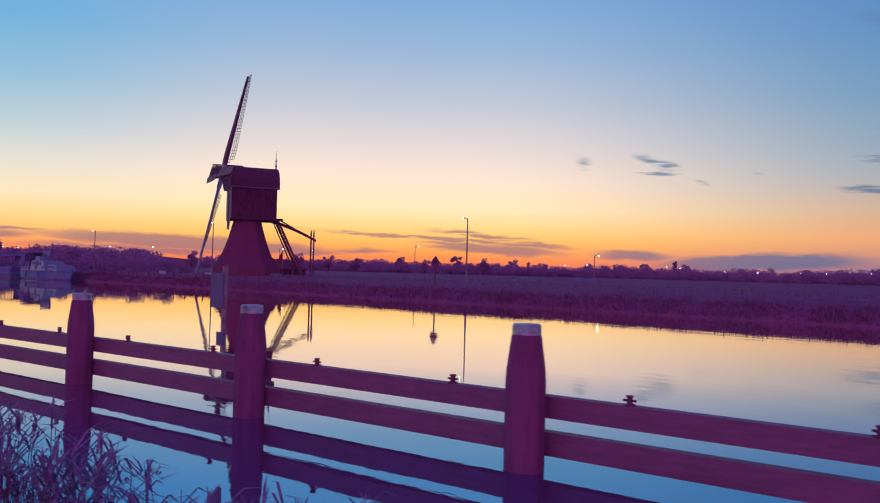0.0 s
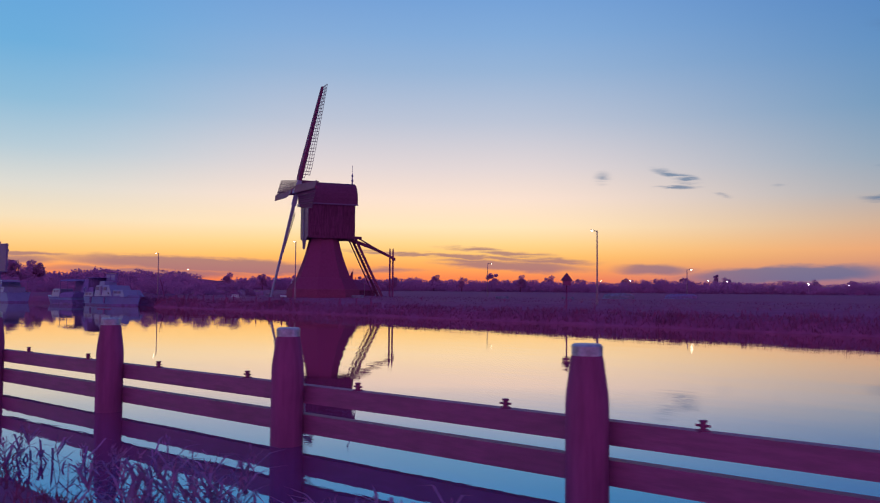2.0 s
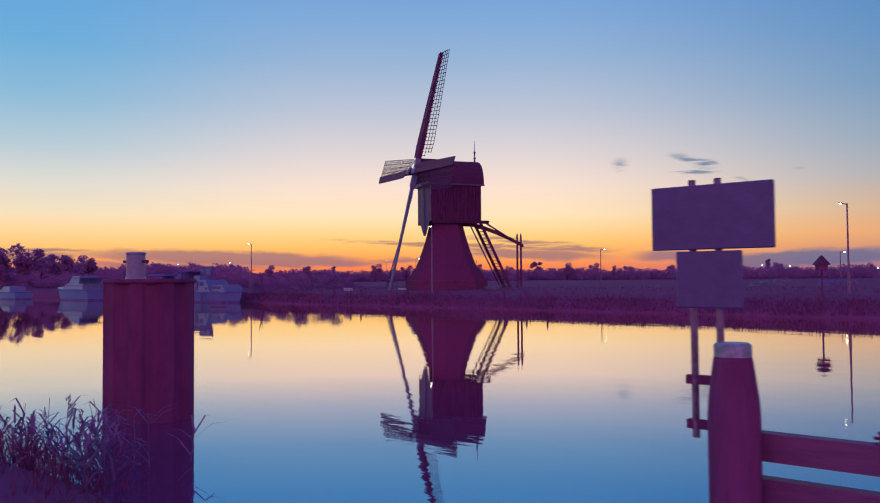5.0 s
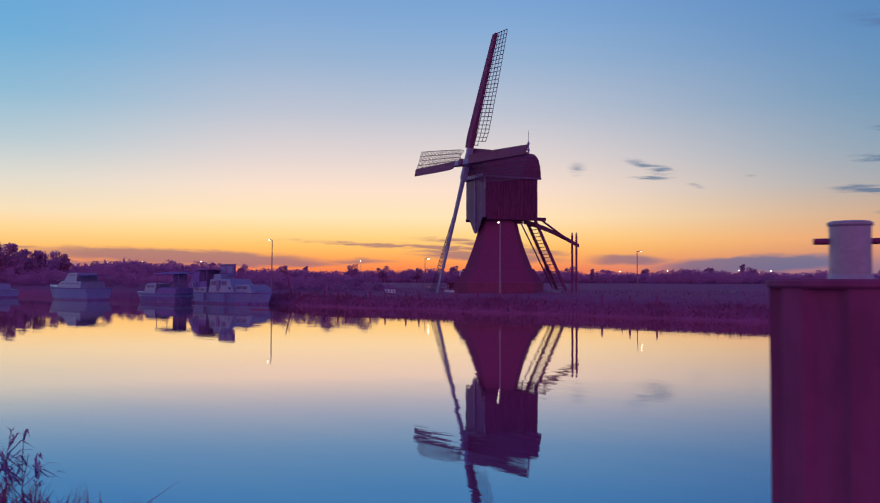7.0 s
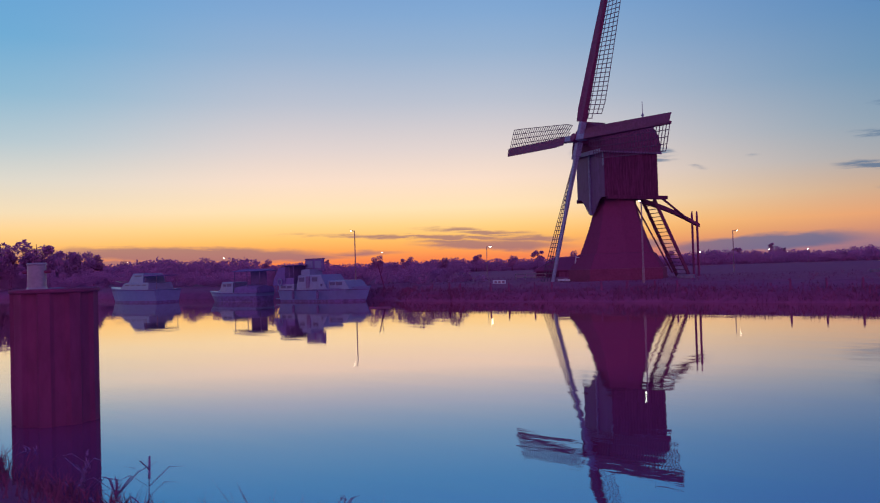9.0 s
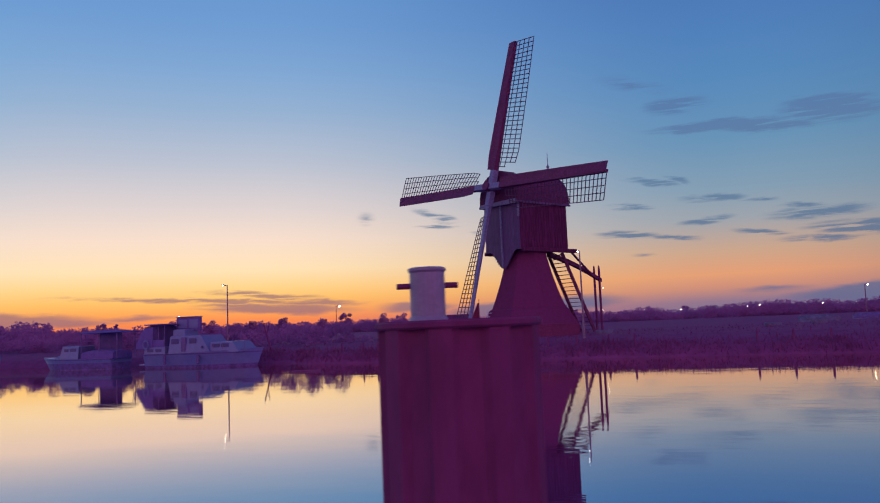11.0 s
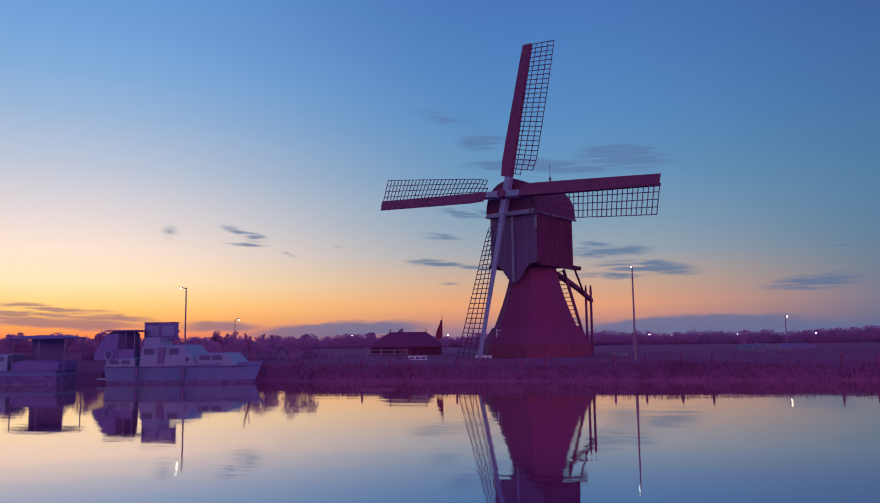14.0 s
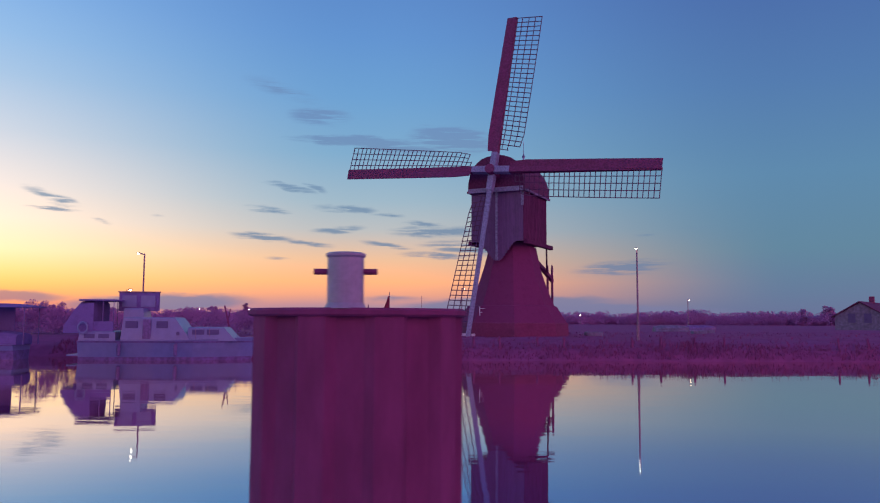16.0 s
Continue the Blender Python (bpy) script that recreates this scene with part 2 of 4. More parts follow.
def thin_leaves(m, share, colour):
    """Lets part of the light through a leaf."""
    n = Net(m.node_tree)
    tl = n.node("ShaderNodeBsdfTranslucent")
    tl.inputs["Color"].default_value = (*colour, 1)
    mx = n.node("ShaderNodeMixShader")
    mx.inputs[0].default_value = share
    n.link(m.node_tree.nodes["Principled BSDF"].outputs[0], mx.inputs[1])
    n.link(tl.outputs[0], mx.inputs[2])
    n.link(mx.outputs[0], m.node_tree.nodes["Material Output"].inputs[0])


thin_leaves(LEAF, 0.4, (0.3, 0.14, 0.38))
thin_leaves(BLADE, 0.25, (0.2, 0.06, 0.14))
thin_leaves(REED, 0.3, (0.14, 0.09, 0.24))


def lamp_material(name, colour, strength):
    m = bpy.data.materials.new(name)
    m.use_nodes = True
    p = m.node_tree.nodes["Principled BSDF"]
    p.inputs["Base Color"].default_value = (0.8, 0.8, 0.8, 1)
    p.inputs["Emission Color"].default_value = colour
    p.inputs["Emission Strength"].default_value = strength
    return m


LIT = lamp_material("lit_lamp_glass", (1.0, 0.86, 0.66, 1), 7.0)
LITFAR = lamp_material("lit_far_lamp", (1.0, 0.9, 0.78, 1), 16.0)


def water_material():
    m = bpy.data.materials.new("still_water")
    m.use_nodes = True
    n = Net(m.node_tree)
    p = m.node_tree.nodes["Principled BSDF"]
    # strong red base, put in to lift the dark reflections
    p.inputs["Base Color"].default_value = (0.6, 0.075, 0.25, 1)
    p.inputs["Roughness"].default_value = 0.9
    p.inputs["Specular IOR Level"].default_value = 0.0
    co = n.node("ShaderNodeTexCoord").outputs["Object"]
    wide = n.noise(n.vmath("MULTIPLY", co, (0.28, 0.9, 1)), 1.0, 2.0)
    fine = n.noise(n.vmath("MULTIPLY", co, (1.0, 3.2, 1)), 1.6, 3.0)
    h = n.math("MULTIPLY_ADD", fine, 0.22, wide)
    b = n.node("ShaderNodeBump")
    b.inputs["Strength"].default_value = 0.5
    b.inputs["Distance"].default_value = 0.009
    n.link(h, b.inputs["Height"])
    n.link(b.outputs[0], p.inputs["Normal"])
    gloss = n.node("ShaderNodeBsdfGlossy")
    gloss.inputs["Roughness"].default_value = 0.012
    n.link(b.outputs[0], gloss.inputs["Normal"])
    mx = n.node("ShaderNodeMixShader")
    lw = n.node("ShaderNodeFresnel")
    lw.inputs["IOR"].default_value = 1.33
    # reflection colour painted by view angle: blue when steep, warm when grazing
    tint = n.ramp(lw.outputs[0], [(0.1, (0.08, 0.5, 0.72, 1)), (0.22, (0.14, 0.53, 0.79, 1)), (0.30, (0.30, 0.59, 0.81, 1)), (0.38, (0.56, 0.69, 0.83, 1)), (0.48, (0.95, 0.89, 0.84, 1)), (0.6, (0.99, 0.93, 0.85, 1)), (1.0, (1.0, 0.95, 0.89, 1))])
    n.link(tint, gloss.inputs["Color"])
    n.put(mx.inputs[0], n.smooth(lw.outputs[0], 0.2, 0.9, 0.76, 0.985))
    n.link(p.outputs[0], mx.inputs[1])
    n.link(gloss.outputs[0], mx.inputs[2])
    n.link(mx.outputs[0], m.node_tree.nodes["Material Output"].inputs[0])
    return m


WATER = water_material()


# ---------------------------------------------------------------- mesh helpers
def finish(bm, name, mat, smooth=False):
    bmesh.ops.recalc_face_normals(bm, faces=bm.faces)
    me = bpy.data.meshes.new(name)
    bm.to_mesh(me)
    bm.free()
    if smooth:
        for f in me.polygons:
            f.use_smooth = True
    me.materials.append(mat)
    return me


def part(name, bm, mat, parent=None, label="", smooth=False):
    ob = new(name, finish(bm, name, mat, smooth) if isinstance(bm, bmesh.types.BMesh) else bm)
    ob.parent = parent
    if label:
        tagged(ob, label)
    return ob


def thing(name, at, label, category, group="", turn=0.0):
    e = new(name)
    e.empty_display_size = 0.2
    e.matrix_world = pose(*at, 0, 0, turn)
    return tagged(e, label, category, group)


def box(bm, x0, x1, y0, y1, z0, z1, m=None, bevel=0.0):
    vs = bmesh.ops.create_cube(bm, size=1.0, matrix=Matrix.Translation(((x0 + x1) / 2, (y0 + y1) / 2, (z0 + z1) / 2)) @ Matrix.Diagonal((x1 - x0, y1 - y0, z1 - z0, 1)))["verts"]
    if bevel:
        es = list({e for v in vs for e in v.link_edges})
        r = bmesh.ops.bevel(bm, geom=es, offset=bevel, segments=1, affect="EDGES", profile=0.5)
        vs = list({v for f in r["faces"] for v in f.verts} | {v for v in vs if v.is_valid})
    if m is not None:
        bmesh.ops.transform(bm, matrix=m, verts=vs)
    return bm


def a_box(*a, **k):
    return box(bmesh.new(), *a, **k)


def rings(bm, loops, cap=True):
    """Skin over a list of loops of equal length."""
    rows = [[bm.verts.new(p) for p in lp] for lp in loops]
    k = len(rows[0])
    for a, b in zip(rows, rows[1:]):
        for i in range(k):
            bm.faces.new((a[i], a[(i + 1) % k], b[(i + 1) % k], b[i]))
    if cap:
        bm.faces.new(rows[0][::-1])
        bm.faces.new(rows[-1])
    return bm


def turned(bm, profile, seg=16, at=(0, 0, 0)):
    """A lathe shape: profile of (radius, z)."""
    return rings(bm, [[(at[0] + r * math.cos(2 * math.pi * i / seg), at[1] + r * math.sin(2 * math.pi * i / seg), at[2] + z) for i in range(seg)] for r, z in profile])


def rod(bm, p, q, r0, r1=None, seg=8):
    p, q = Vector(p), Vector(q)
    d = (q - p).normalized()
    s = d.orthogonal().normalized()
    t = d.cross(s)
    r1 = r0 if r1 is None else r1
    loops = [[c + (s * math.cos(2 * math.pi * i / seg) + t * math.sin(2 * math.pi * i / seg)) * r for i in range(seg)] for c, r in ((p, r0), (q, r1))]
    return rings(bm, loops)


def beam(bm, p, q, w, h):
    """A squared timber from p to q: w across (level), h high."""
    p, q = Vector(p), Vector(q)
    d = (q - p).normalized()
    s = d.cross(Vector((0, 0, 1)))
    s = s.normalized() if s.length > 1e-4 else Vector((1, 0, 0))
    t = s.cross(d)
    return rings(bm, [[c + s * (a * w / 2) + t * (b * h / 2) for a, b in ((-1, -1), (1, -1), (1, 1), (-1, 1))] for c in (p, q)])


# ---------------------------------------------------------------- the land: one sheet, with the canal cut in
ALONG = Vector((-0.762, 0.648, 0))      # the canal's line
ACROSS = Vector((0.648, 0.762, 0))      # from the near bank to the far one


def ab(a, b, z=0.0):
    return ALONG * a + ACROSS * b + Vector((0, 0, z))


def far_shift(a):
    k = min(1, max(0, (a - 77.0) / 4.0))
    return 2.6 * k * k * (3 - 2 * k)


SHORE = [(-4000, 1.3), (16.5, 1.3), (19.5, 0.2), (22, 0.1), (28, 0.9), (32, 0.8), (36, 0.1), (60, -0.2), (4000, -0.2)]


def near_shift(a):
    for (a0, s0), (a1, s1) in zip(SHORE, SHORE[1:]):
        if a0 <= a <= a1:
            return s0 + (s1 - s0) * (a - a0) / (a1 - a0)


def land(a, b):
    ns = near_shift(a)
    near = [(-4000, 0.5), (-30, 0.5), (-4.5, 0.45), (-3.1 + ns * 0.8, 0.32), (-2.5 + ns, 0.16), (-1.7 + ns, -0.22), (-0.4 + ns, -1.0)]
    s = far_shift(a)
    far = [(32.4 + s, -1.0), (33.8 + s, -0.4), (34.4 + s, 0.15), (35.0 + s, 0.55), (36.4 + s, 0.78), (39 + s, 1.0), (60, 1.05), (4000, 1.1)]
    rows = near + far
    for (b0, z0), (b1, z1) in zip(rows, rows[1:]):
        if b0 <= b <= b1:
            z = z0 + (z1 - z0) * (b - b0) / (b1 - b0)
            break
    rough = noise.noise(Vector((a * 0.5, b * 0.5, 3.0))) * 0.07 + noise.noise(Vector((a * 0.11, b * 0.11, 9.0))) * 0.07
    return z + rough * (1.0 if -60 < a < 200 and -20 < b < 90 else 0.3)


def steps(*runs):
    out = []
    for lo, hi, n in runs:
        out += [lo + (hi - lo) * i / n for i in range(n)]
    return out + [runs[-1][1]]


A_ROWS = steps((-3000, -300, 6), (-300, -40, 26), (-40, 110, 250), (110, 300, 40), (300, 3000, 8))
B_ROWS = steps((-3000, -60, 6), (-60, -8, 10), (-8, -5, 6), (-5, 0, 18), (0, 32, 6), (32, 42, 40), (42, 70, 28), (70, 200, 20), (200, 3500, 10))
verts = [ab(a, b, land(a, b)) for a in A_ROWS for b in B_ROWS]
nb = len(B_ROWS)
faces = [(i * nb + j, i * nb + j + 1, (i + 1) * nb + j + 1, (i + 1) * nb + j) for i in range(len(A_ROWS) - 1) for j in range(nb - 1)]
me = bpy.data.meshes.new("ground")
me.from_pydata(verts, [], faces)
me.materials.append(GRASS)
for f in me.polygons:
    f.use_smooth = True
tagged(new("ground", me), "dusky flat meadow with grassy canal banks", "ground", kind="structure")

bm = bmesh.new()
q = [bm.verts.new(p) for p in ((-3000, -3.2, 0), (3000, -3.2, 0), (3000, 39.5, 0), (-3000, 39.5, 0))]
bm.faces.new(q)
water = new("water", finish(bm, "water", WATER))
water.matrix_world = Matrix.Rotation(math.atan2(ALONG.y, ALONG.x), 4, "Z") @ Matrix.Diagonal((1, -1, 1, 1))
tagged(water, "calm canal water mirroring the sunset sky", "water", kind="structure")


# ---------------------------------------------------------------- windmill
HUB = Vector((-23.95, 78.1, 11.24))
BACK = Vector((0.9206, 0.3905, 0))      # from the sails to the tail
MILLTURN = math.degrees(math.atan2(-0.9206, 0.3905))     # local x: across the mill, y: to the tail
mill = thing("windmill", (HUB.x, HUB.y, 0.95), "dark wooden hollow post mill with lattice sails on the far bank", "windmill", turn=MILLTURN)
ZB = 0.95
CY = 2.85                                # the tower's middle behind the hub


def octo(r, z, cy=CY, cx=0.25, n=8):
    return [(cx + r * math.cos(2 * math.pi * (i + 0.5) / n), cy + r * math.sin(2 * math.pi * (i + 0.5) / n), z) for i in range(n)]


part("plinth", rings(bmesh.new(), [octo(3.6, -0.3), octo(3.55, 0.85), octo(3.2, 0.95), octo(3.05, 1.05)]), BRICK, mill, "low brick base wall")
part("lower_tower", rings(bmesh.new(), [octo(3.52, 0.8), octo(3.16, 1.35), octo(2.84, 1.9), octo(2.7, 1.95)]), THATCH, mill, "flared thatched skirt")
loops = []
for k in range(9):
    f = k / 8
    loops.append(octo(2.78 - 1.38 * f - 0.12 * math.sin(math.pi * f), 1.7 + 4.2 * f))
part("tower", rings(bmesh.new(), loops), THATCH, mill, "tapered thatched tower")
part("collar", rings(bmesh.new(), [octo(1.25, 5.6), octo(1.25, 6.1)]), WOOD, mill)

# the turning body: x -2.05..2.05, y 1.35..6.0, z from 5.9 above the base
X0, X1, Y0, Y1 = -1.75, 1.68, 0.98, 5.55
BZ0, BZ1 = 5.95, 9.1
part("body", a_box(X0 + 0.05, X1 - 0.05, Y0 + 0.05, Y1 - 0.05, BZ0, BZ1 + 0.4), BOARD, mill)
for s, x in ((-1, X0), (1, X1)):         # upright boards on both sides
    w = (Y1 - Y0) / 18
    for i in range(18):
        part("board", a_box(x - 0.03, x + 0.03, Y0 + i * w + 0.008, Y0 + (i + 1) * w - 0.008, BZ0 - 0.05, BZ1), BOARD, mill)
w = (X1 - X0) / 14
for i in range(14):
    part("board", a_box(X0 + i * w + 0.008, X0 + (i + 1) * w - 0.008, Y1 - 0.03, Y1 + 0.03, BZ0 - 0.05, BZ1 + 0.4), BOARD, mill)
CXM = (X0 + X1) / 2
for i in range(26):                      # the front with its pointed beard
    w = (X1 - X0) / 26
    xa, xb = X0 + i * w + 0.006, X0 + (i + 1) * w - 0.006
    f = abs((xa + xb) / 2 - CXM) / ((X1 - X0) / 2)
    low = BZ0 - 0.05 - 1.2 * (0.5 + 0.5 * math.cos(math.pi * min(1, f / 0.8)))
    part("board", a_box(xa, xb, Y0 - 0.03, Y0 + 0.03, low, BZ1 + 0.3), FRONT, mill)


def barrel(y, half, rise, z, n=14):
    pts = []
    for i in range(n + 1):
        a = math.pi * i / n
        pts.append((CXM - half * math.copysign(abs(math.cos(a)) ** 0.8, math.cos(a)), y, z + rise * math.sin(a) ** 0.85))
    return pts


HALF = (X1 - X0) / 2 + 0.16
part("roof", rings(bmesh.new(), [barrel(y, HALF, 2.25, BZ1 - 0.05) for y in (Y0 - 0.28, Y0 + 1, (Y0 + Y1) / 2, Y1 - 1, Y1 + 0.25)]), ROOF, mill, "rounded boarded roof")
part("ridge_board", a_box(CXM - 0.18, CXM + 0.18, Y0 - 0.4, Y0 + 1.3, 11.28, 11.42, bevel=0.03), ROOF, mill)
for s in (-1, 1):
    part("eave_trim", a_box(CXM + s * HALF - 0.05, CXM + s * HALF + 0.05, Y0 - 0.3, Y1 + 0.27, BZ1 - 0.1, BZ1 + 0.02), FRONT if s > 0 else BOARD, mill, "thin greyish eave board" if s > 0 else "")
part("front_trim", a_box(X0 - 0.1, X1 + 0.1, Y0 - 0.36, Y0 - 0.2, BZ1 - 0.12, BZ1 + 0.16), TRIM, mill, "pale weather beam under the front gable")
part("front_post", a_box(CXM - 0.07, CXM + 0.07, Y0 - 0.14, Y0 - 0.03, BZ0 - 1.2, BZ1 - 0.1, bevel=0.015), TRIM, mill, "pale upright on the boarded front")
part("corner_trim", a_box(X1 - 0.12, X1 + 0.04, Y0 - 0.07, Y0 - 0.02, BZ1 - 1.0, BZ1), TRIM, mill)
for s in (-1, 1):
    x = CXM + s * 1.85
    part("ground_beam", a_box(x - 0.14, x + 0.14, Y0 + 0.05, Y1 + 0.65, BZ0 - 0.22, BZ0 + 0.04, bevel=0.02), BOARD, mill)
part("finial", turned(bmesh.new(), [(0.09, 11.2), (0.07, 11.55), (0.13, 11.65), (0.06, 11.75), (0.06, 12.05), (0.12, 12.15), (0.05, 12.25), (0.025, 12.4), (0.015, 13.2)], 10, (CXM + 0.1, 5.68, 0)), TRIM, mill, "slender roof finial")

# windshaft and sails: the shaft dips to the tail
TILT = radians(12.0)
HZ = HUB.z - ZB - 0.1
shaft = Matrix.Translation((0, 0, HZ)) @ Matrix.Rotation(-TILT, 4, "X")
bm = bmesh.new()
rod(bm, (0, -0.45, 0), (0, 2.2, 0), 0.3, 0.34, 12)
bmesh.ops.transform(bm, matrix=shaft, verts=bm.verts)
part("windshaft", bm, SPAR, mill)
ROLL = radians(4.2)
bar_mesh = finish(a_box(0.0, 1.0, -0.019, 0.019, -0.022, 0.022), "lath", LATH)
for k, L_SAIL in enumerate((10.72, 10.33, 10.45, 10.33)):
    turn = shaft @ Matrix.Rotation(ROLL + k * math.pi / 2, 4, "Y")
    y_off = -0.12 if k % 2 else 0.16
    sail = new("sail")
    sail.parent = mill
    sail.matrix_local = turn @ Matrix.Translation((0, y_off, 0))
    bm = bmesh.new()
    rings(bm, [[(sx * h, sy * h * 1.1, z) for sx, sy in ((-1, -1), (1, -1), (1, 1), (-1, 1))] for z, h in ((0.0, 0.19), (1.5, 0.18 if k != 2 else 0.13), (5.5, 0.13 if k != 2 else 0.1), (L_SAIL, 0.085))])
    # lowest sail only: pale TRIM on stock and board stands for its sky-lit edge
    part("stock", bm, TRIM if k == 2 else SPAR, sail, "tapered sail stock")
    part("stock_root", a_box(-0.2, 0.2, -0.22, 0.22, 0.15, 1.25, bevel=0.02), TRIM, sail, "pale painted root of the sail stock")
    bm = bmesh.new()
    sections = []
    for i in range(10):
        r = 1.3 + (L_SAIL - 1.3) * i / 9
        tw = radians(25 - 22.5 * i / 9)
        wl = (0.60 if i else 0.5) if k != 2 else 0.2
        sections.append([(-wl * math.cos(tw), -wl * math.sin(tw) - 0.05, r), (0.02, -0.13, r), (0.02, -0.09, r), (-wl * math.cos(tw), -wl * math.sin(tw) - 0.01, r)])
    rings(bm, sections)
    part("leading_board", bm, TRIM if k == 2 else SPAR, sail, "dark wind board along the leading edge")
    n_bar = 29
    width = lambda r: 1.72 - 0.18 * max(0, (2.6 - r)) - 0.02 * (10 - r)
    for i in range(n_bar):
        r = 1.55 + (L_SAIL - 0.02 - 1.55) * i / (n_bar - 1)
        tw = radians(25 - 22.5 * (r - 1.3) / (L_SAIL - 1.3))
        ob = part("lath", bar_mesh, None, sail)
        ob.matrix_local = Matrix.Translation((0, 0, r)) @ Matrix.Rotation(tw, 4, "Z") @ Matrix.Diagonal((width(r) if i else 0.75, 1, 1, 1))
    for j in range(1, 5):
        bm = bmesh.new()
        sec = []
        for i in range(12):
            r0 = 1.55 if j < 3 else 1.85
            r = r0 + (L_SAIL - r0) * i / 11
            tw = radians(25 - 22.5 * (r - 1.3) / (L_SAIL - 1.3))
            x = width(r) * j / 4
            c = Vector((x * math.cos(tw), x * math.sin(tw), r))
            sec.append([c + Vector((sx * 0.02, sy * 0.019, 0)) for sx, sy in ((-1, -1), (1, -1), (1, 1), (-1, 1))])
        part("uplong", rings(bm, sec), LATH, sail)

# tail pole, ladder and braces behind
bm = bmesh.new()
sec = []
for i in range(9):
    f = i / 8
    c = Vector((CXM + 0.7 * f, Y1 - 0.2 + 4.7 * f, BZ0 - 0.15 - 1.9 * f - 0.35 * math.sin(math.pi * f) * -1 * 0.5))
    h = 0.17 - 0.05 * f
    sec.append([c + Vector((sx * h, 0, sz * h)) for sx, sz in ((-1, -1), (1, -1), (1, 1), (-1, 1))])
part("tail_pole", rings(bm, sec), SPAR, mill, "long curved tail pole")
ladder = part("ladder", beam(bmesh.new(), (CXM - 0.55, Y1 + 0.35, BZ0 - 0.1), (CXM - 0.25, Y1 + 3.05, 0.2), 0.09, 0.24), SPAR, mill, "steep wooden stairs with open treads")
part("stringer", beam(bmesh.new(), (CXM + 0.8, Y1 + 0.35, BZ0 - 0.1), (CXM + 1.1, Y1 + 3.05, 0.2), 0.09, 0.24), SPAR, ladder)
for i in range(20):
    f = (i + 0.5) / 20
    y, z = Y1 + 0.35 + 2.7 * f, BZ0 - 0.1 - (BZ0 - 0.3) * f
    part("tread", a_box(CXM - 0.55 + 0.3 * f, CXM + 0.8 + 0.3 * f, y - 0.12, y + 0.12, z - 0.02, z + 0.02), SPAR, ladder)
part("brace", beam(bmesh.new(), (CXM - 1.5, Y1 + 0.3, BZ0 - 0.1), (CXM - 0.1, Y1 + 2.5, 0.4), 0.11, 0.11), SPAR, mill)
part("brace", beam(bmesh.new(), (CXM + 1.6, Y1 + 0.4, BZ0 - 0.1), (CXM + 0.6, Y1 + 3.6, 4.35), 0.11, 0.11), SPAR, mill)

for i, (dx, dy) in enumerate(((0.0, 0.0), (0.32, -0.15))):
    p = thing("mooring_post", (-14.95 + dx, 81.4 + dy, 0.9), "tall thin timber post for winding the mill", "post", "winding posts")
    part("shaft", turned(bmesh.new(), [(0.09, -0.2), (0.085, 4.7), (0.05, 5.0), (0.02, 5.05)], 10), WOOD, p)

# white sluice boards and small ladder at the tower's foot
s = thing("sluice_head", (-24.9, 79.0, 0.85), "low white painted sluice wall beside the mill", "sluice", turn=-40)
part("wall", a_box(-0.75, 0.0, -0.08, 0.08, -0.2, 0.32, bevel=0.015), WPAINT, s)
part("wall", a_box(0.06, 0.55, -0.08, 0.08, -0.2, 0.3, bevel=0.015), WPAINT, s)
s = thing("step_ladder", (-24.2, 78.6, 0.9), "small white ladder leaning on the mill tower", "ladder", turn=-40)
for x in (-0.2, 0.2):
    part("rail", beam(bmesh.new(), (x, -0.3, 0), (x, 0.2, 1.9), 0.05, 0.05), WPAINT, s)
for i in range(8):
    f = (i + 0.5) / 8
    part("rung", a_box(-0.2, 0.2, -0.3 + 0.5 * f - 0.03, -0.3 + 0.5 * f + 0.03, 1.9 * f - 0.02, 1.9 * f + 0.02), WPAINT, s)


# ---------------------------------------------------------------- guiding fence of piles in the water
P0 = Vector((-3.71, 6.75, -0.12))
STEP = Vector((-3.2425, 2.40, 0))
FDIR = STEP.normalized()
FOUT = Vector((-FDIR.y, FDIR.x, 0)) * -1
if FOUT.dot(ACROSS) < 0:
    FOUT = -FOUT
fence = thing("timber_fence", P0, "dark timber guide fence on round piles standing in the canal", "fence")


def local(v):
    return Vector((v[0] - P0.x, v[1] - P0.y, 0))


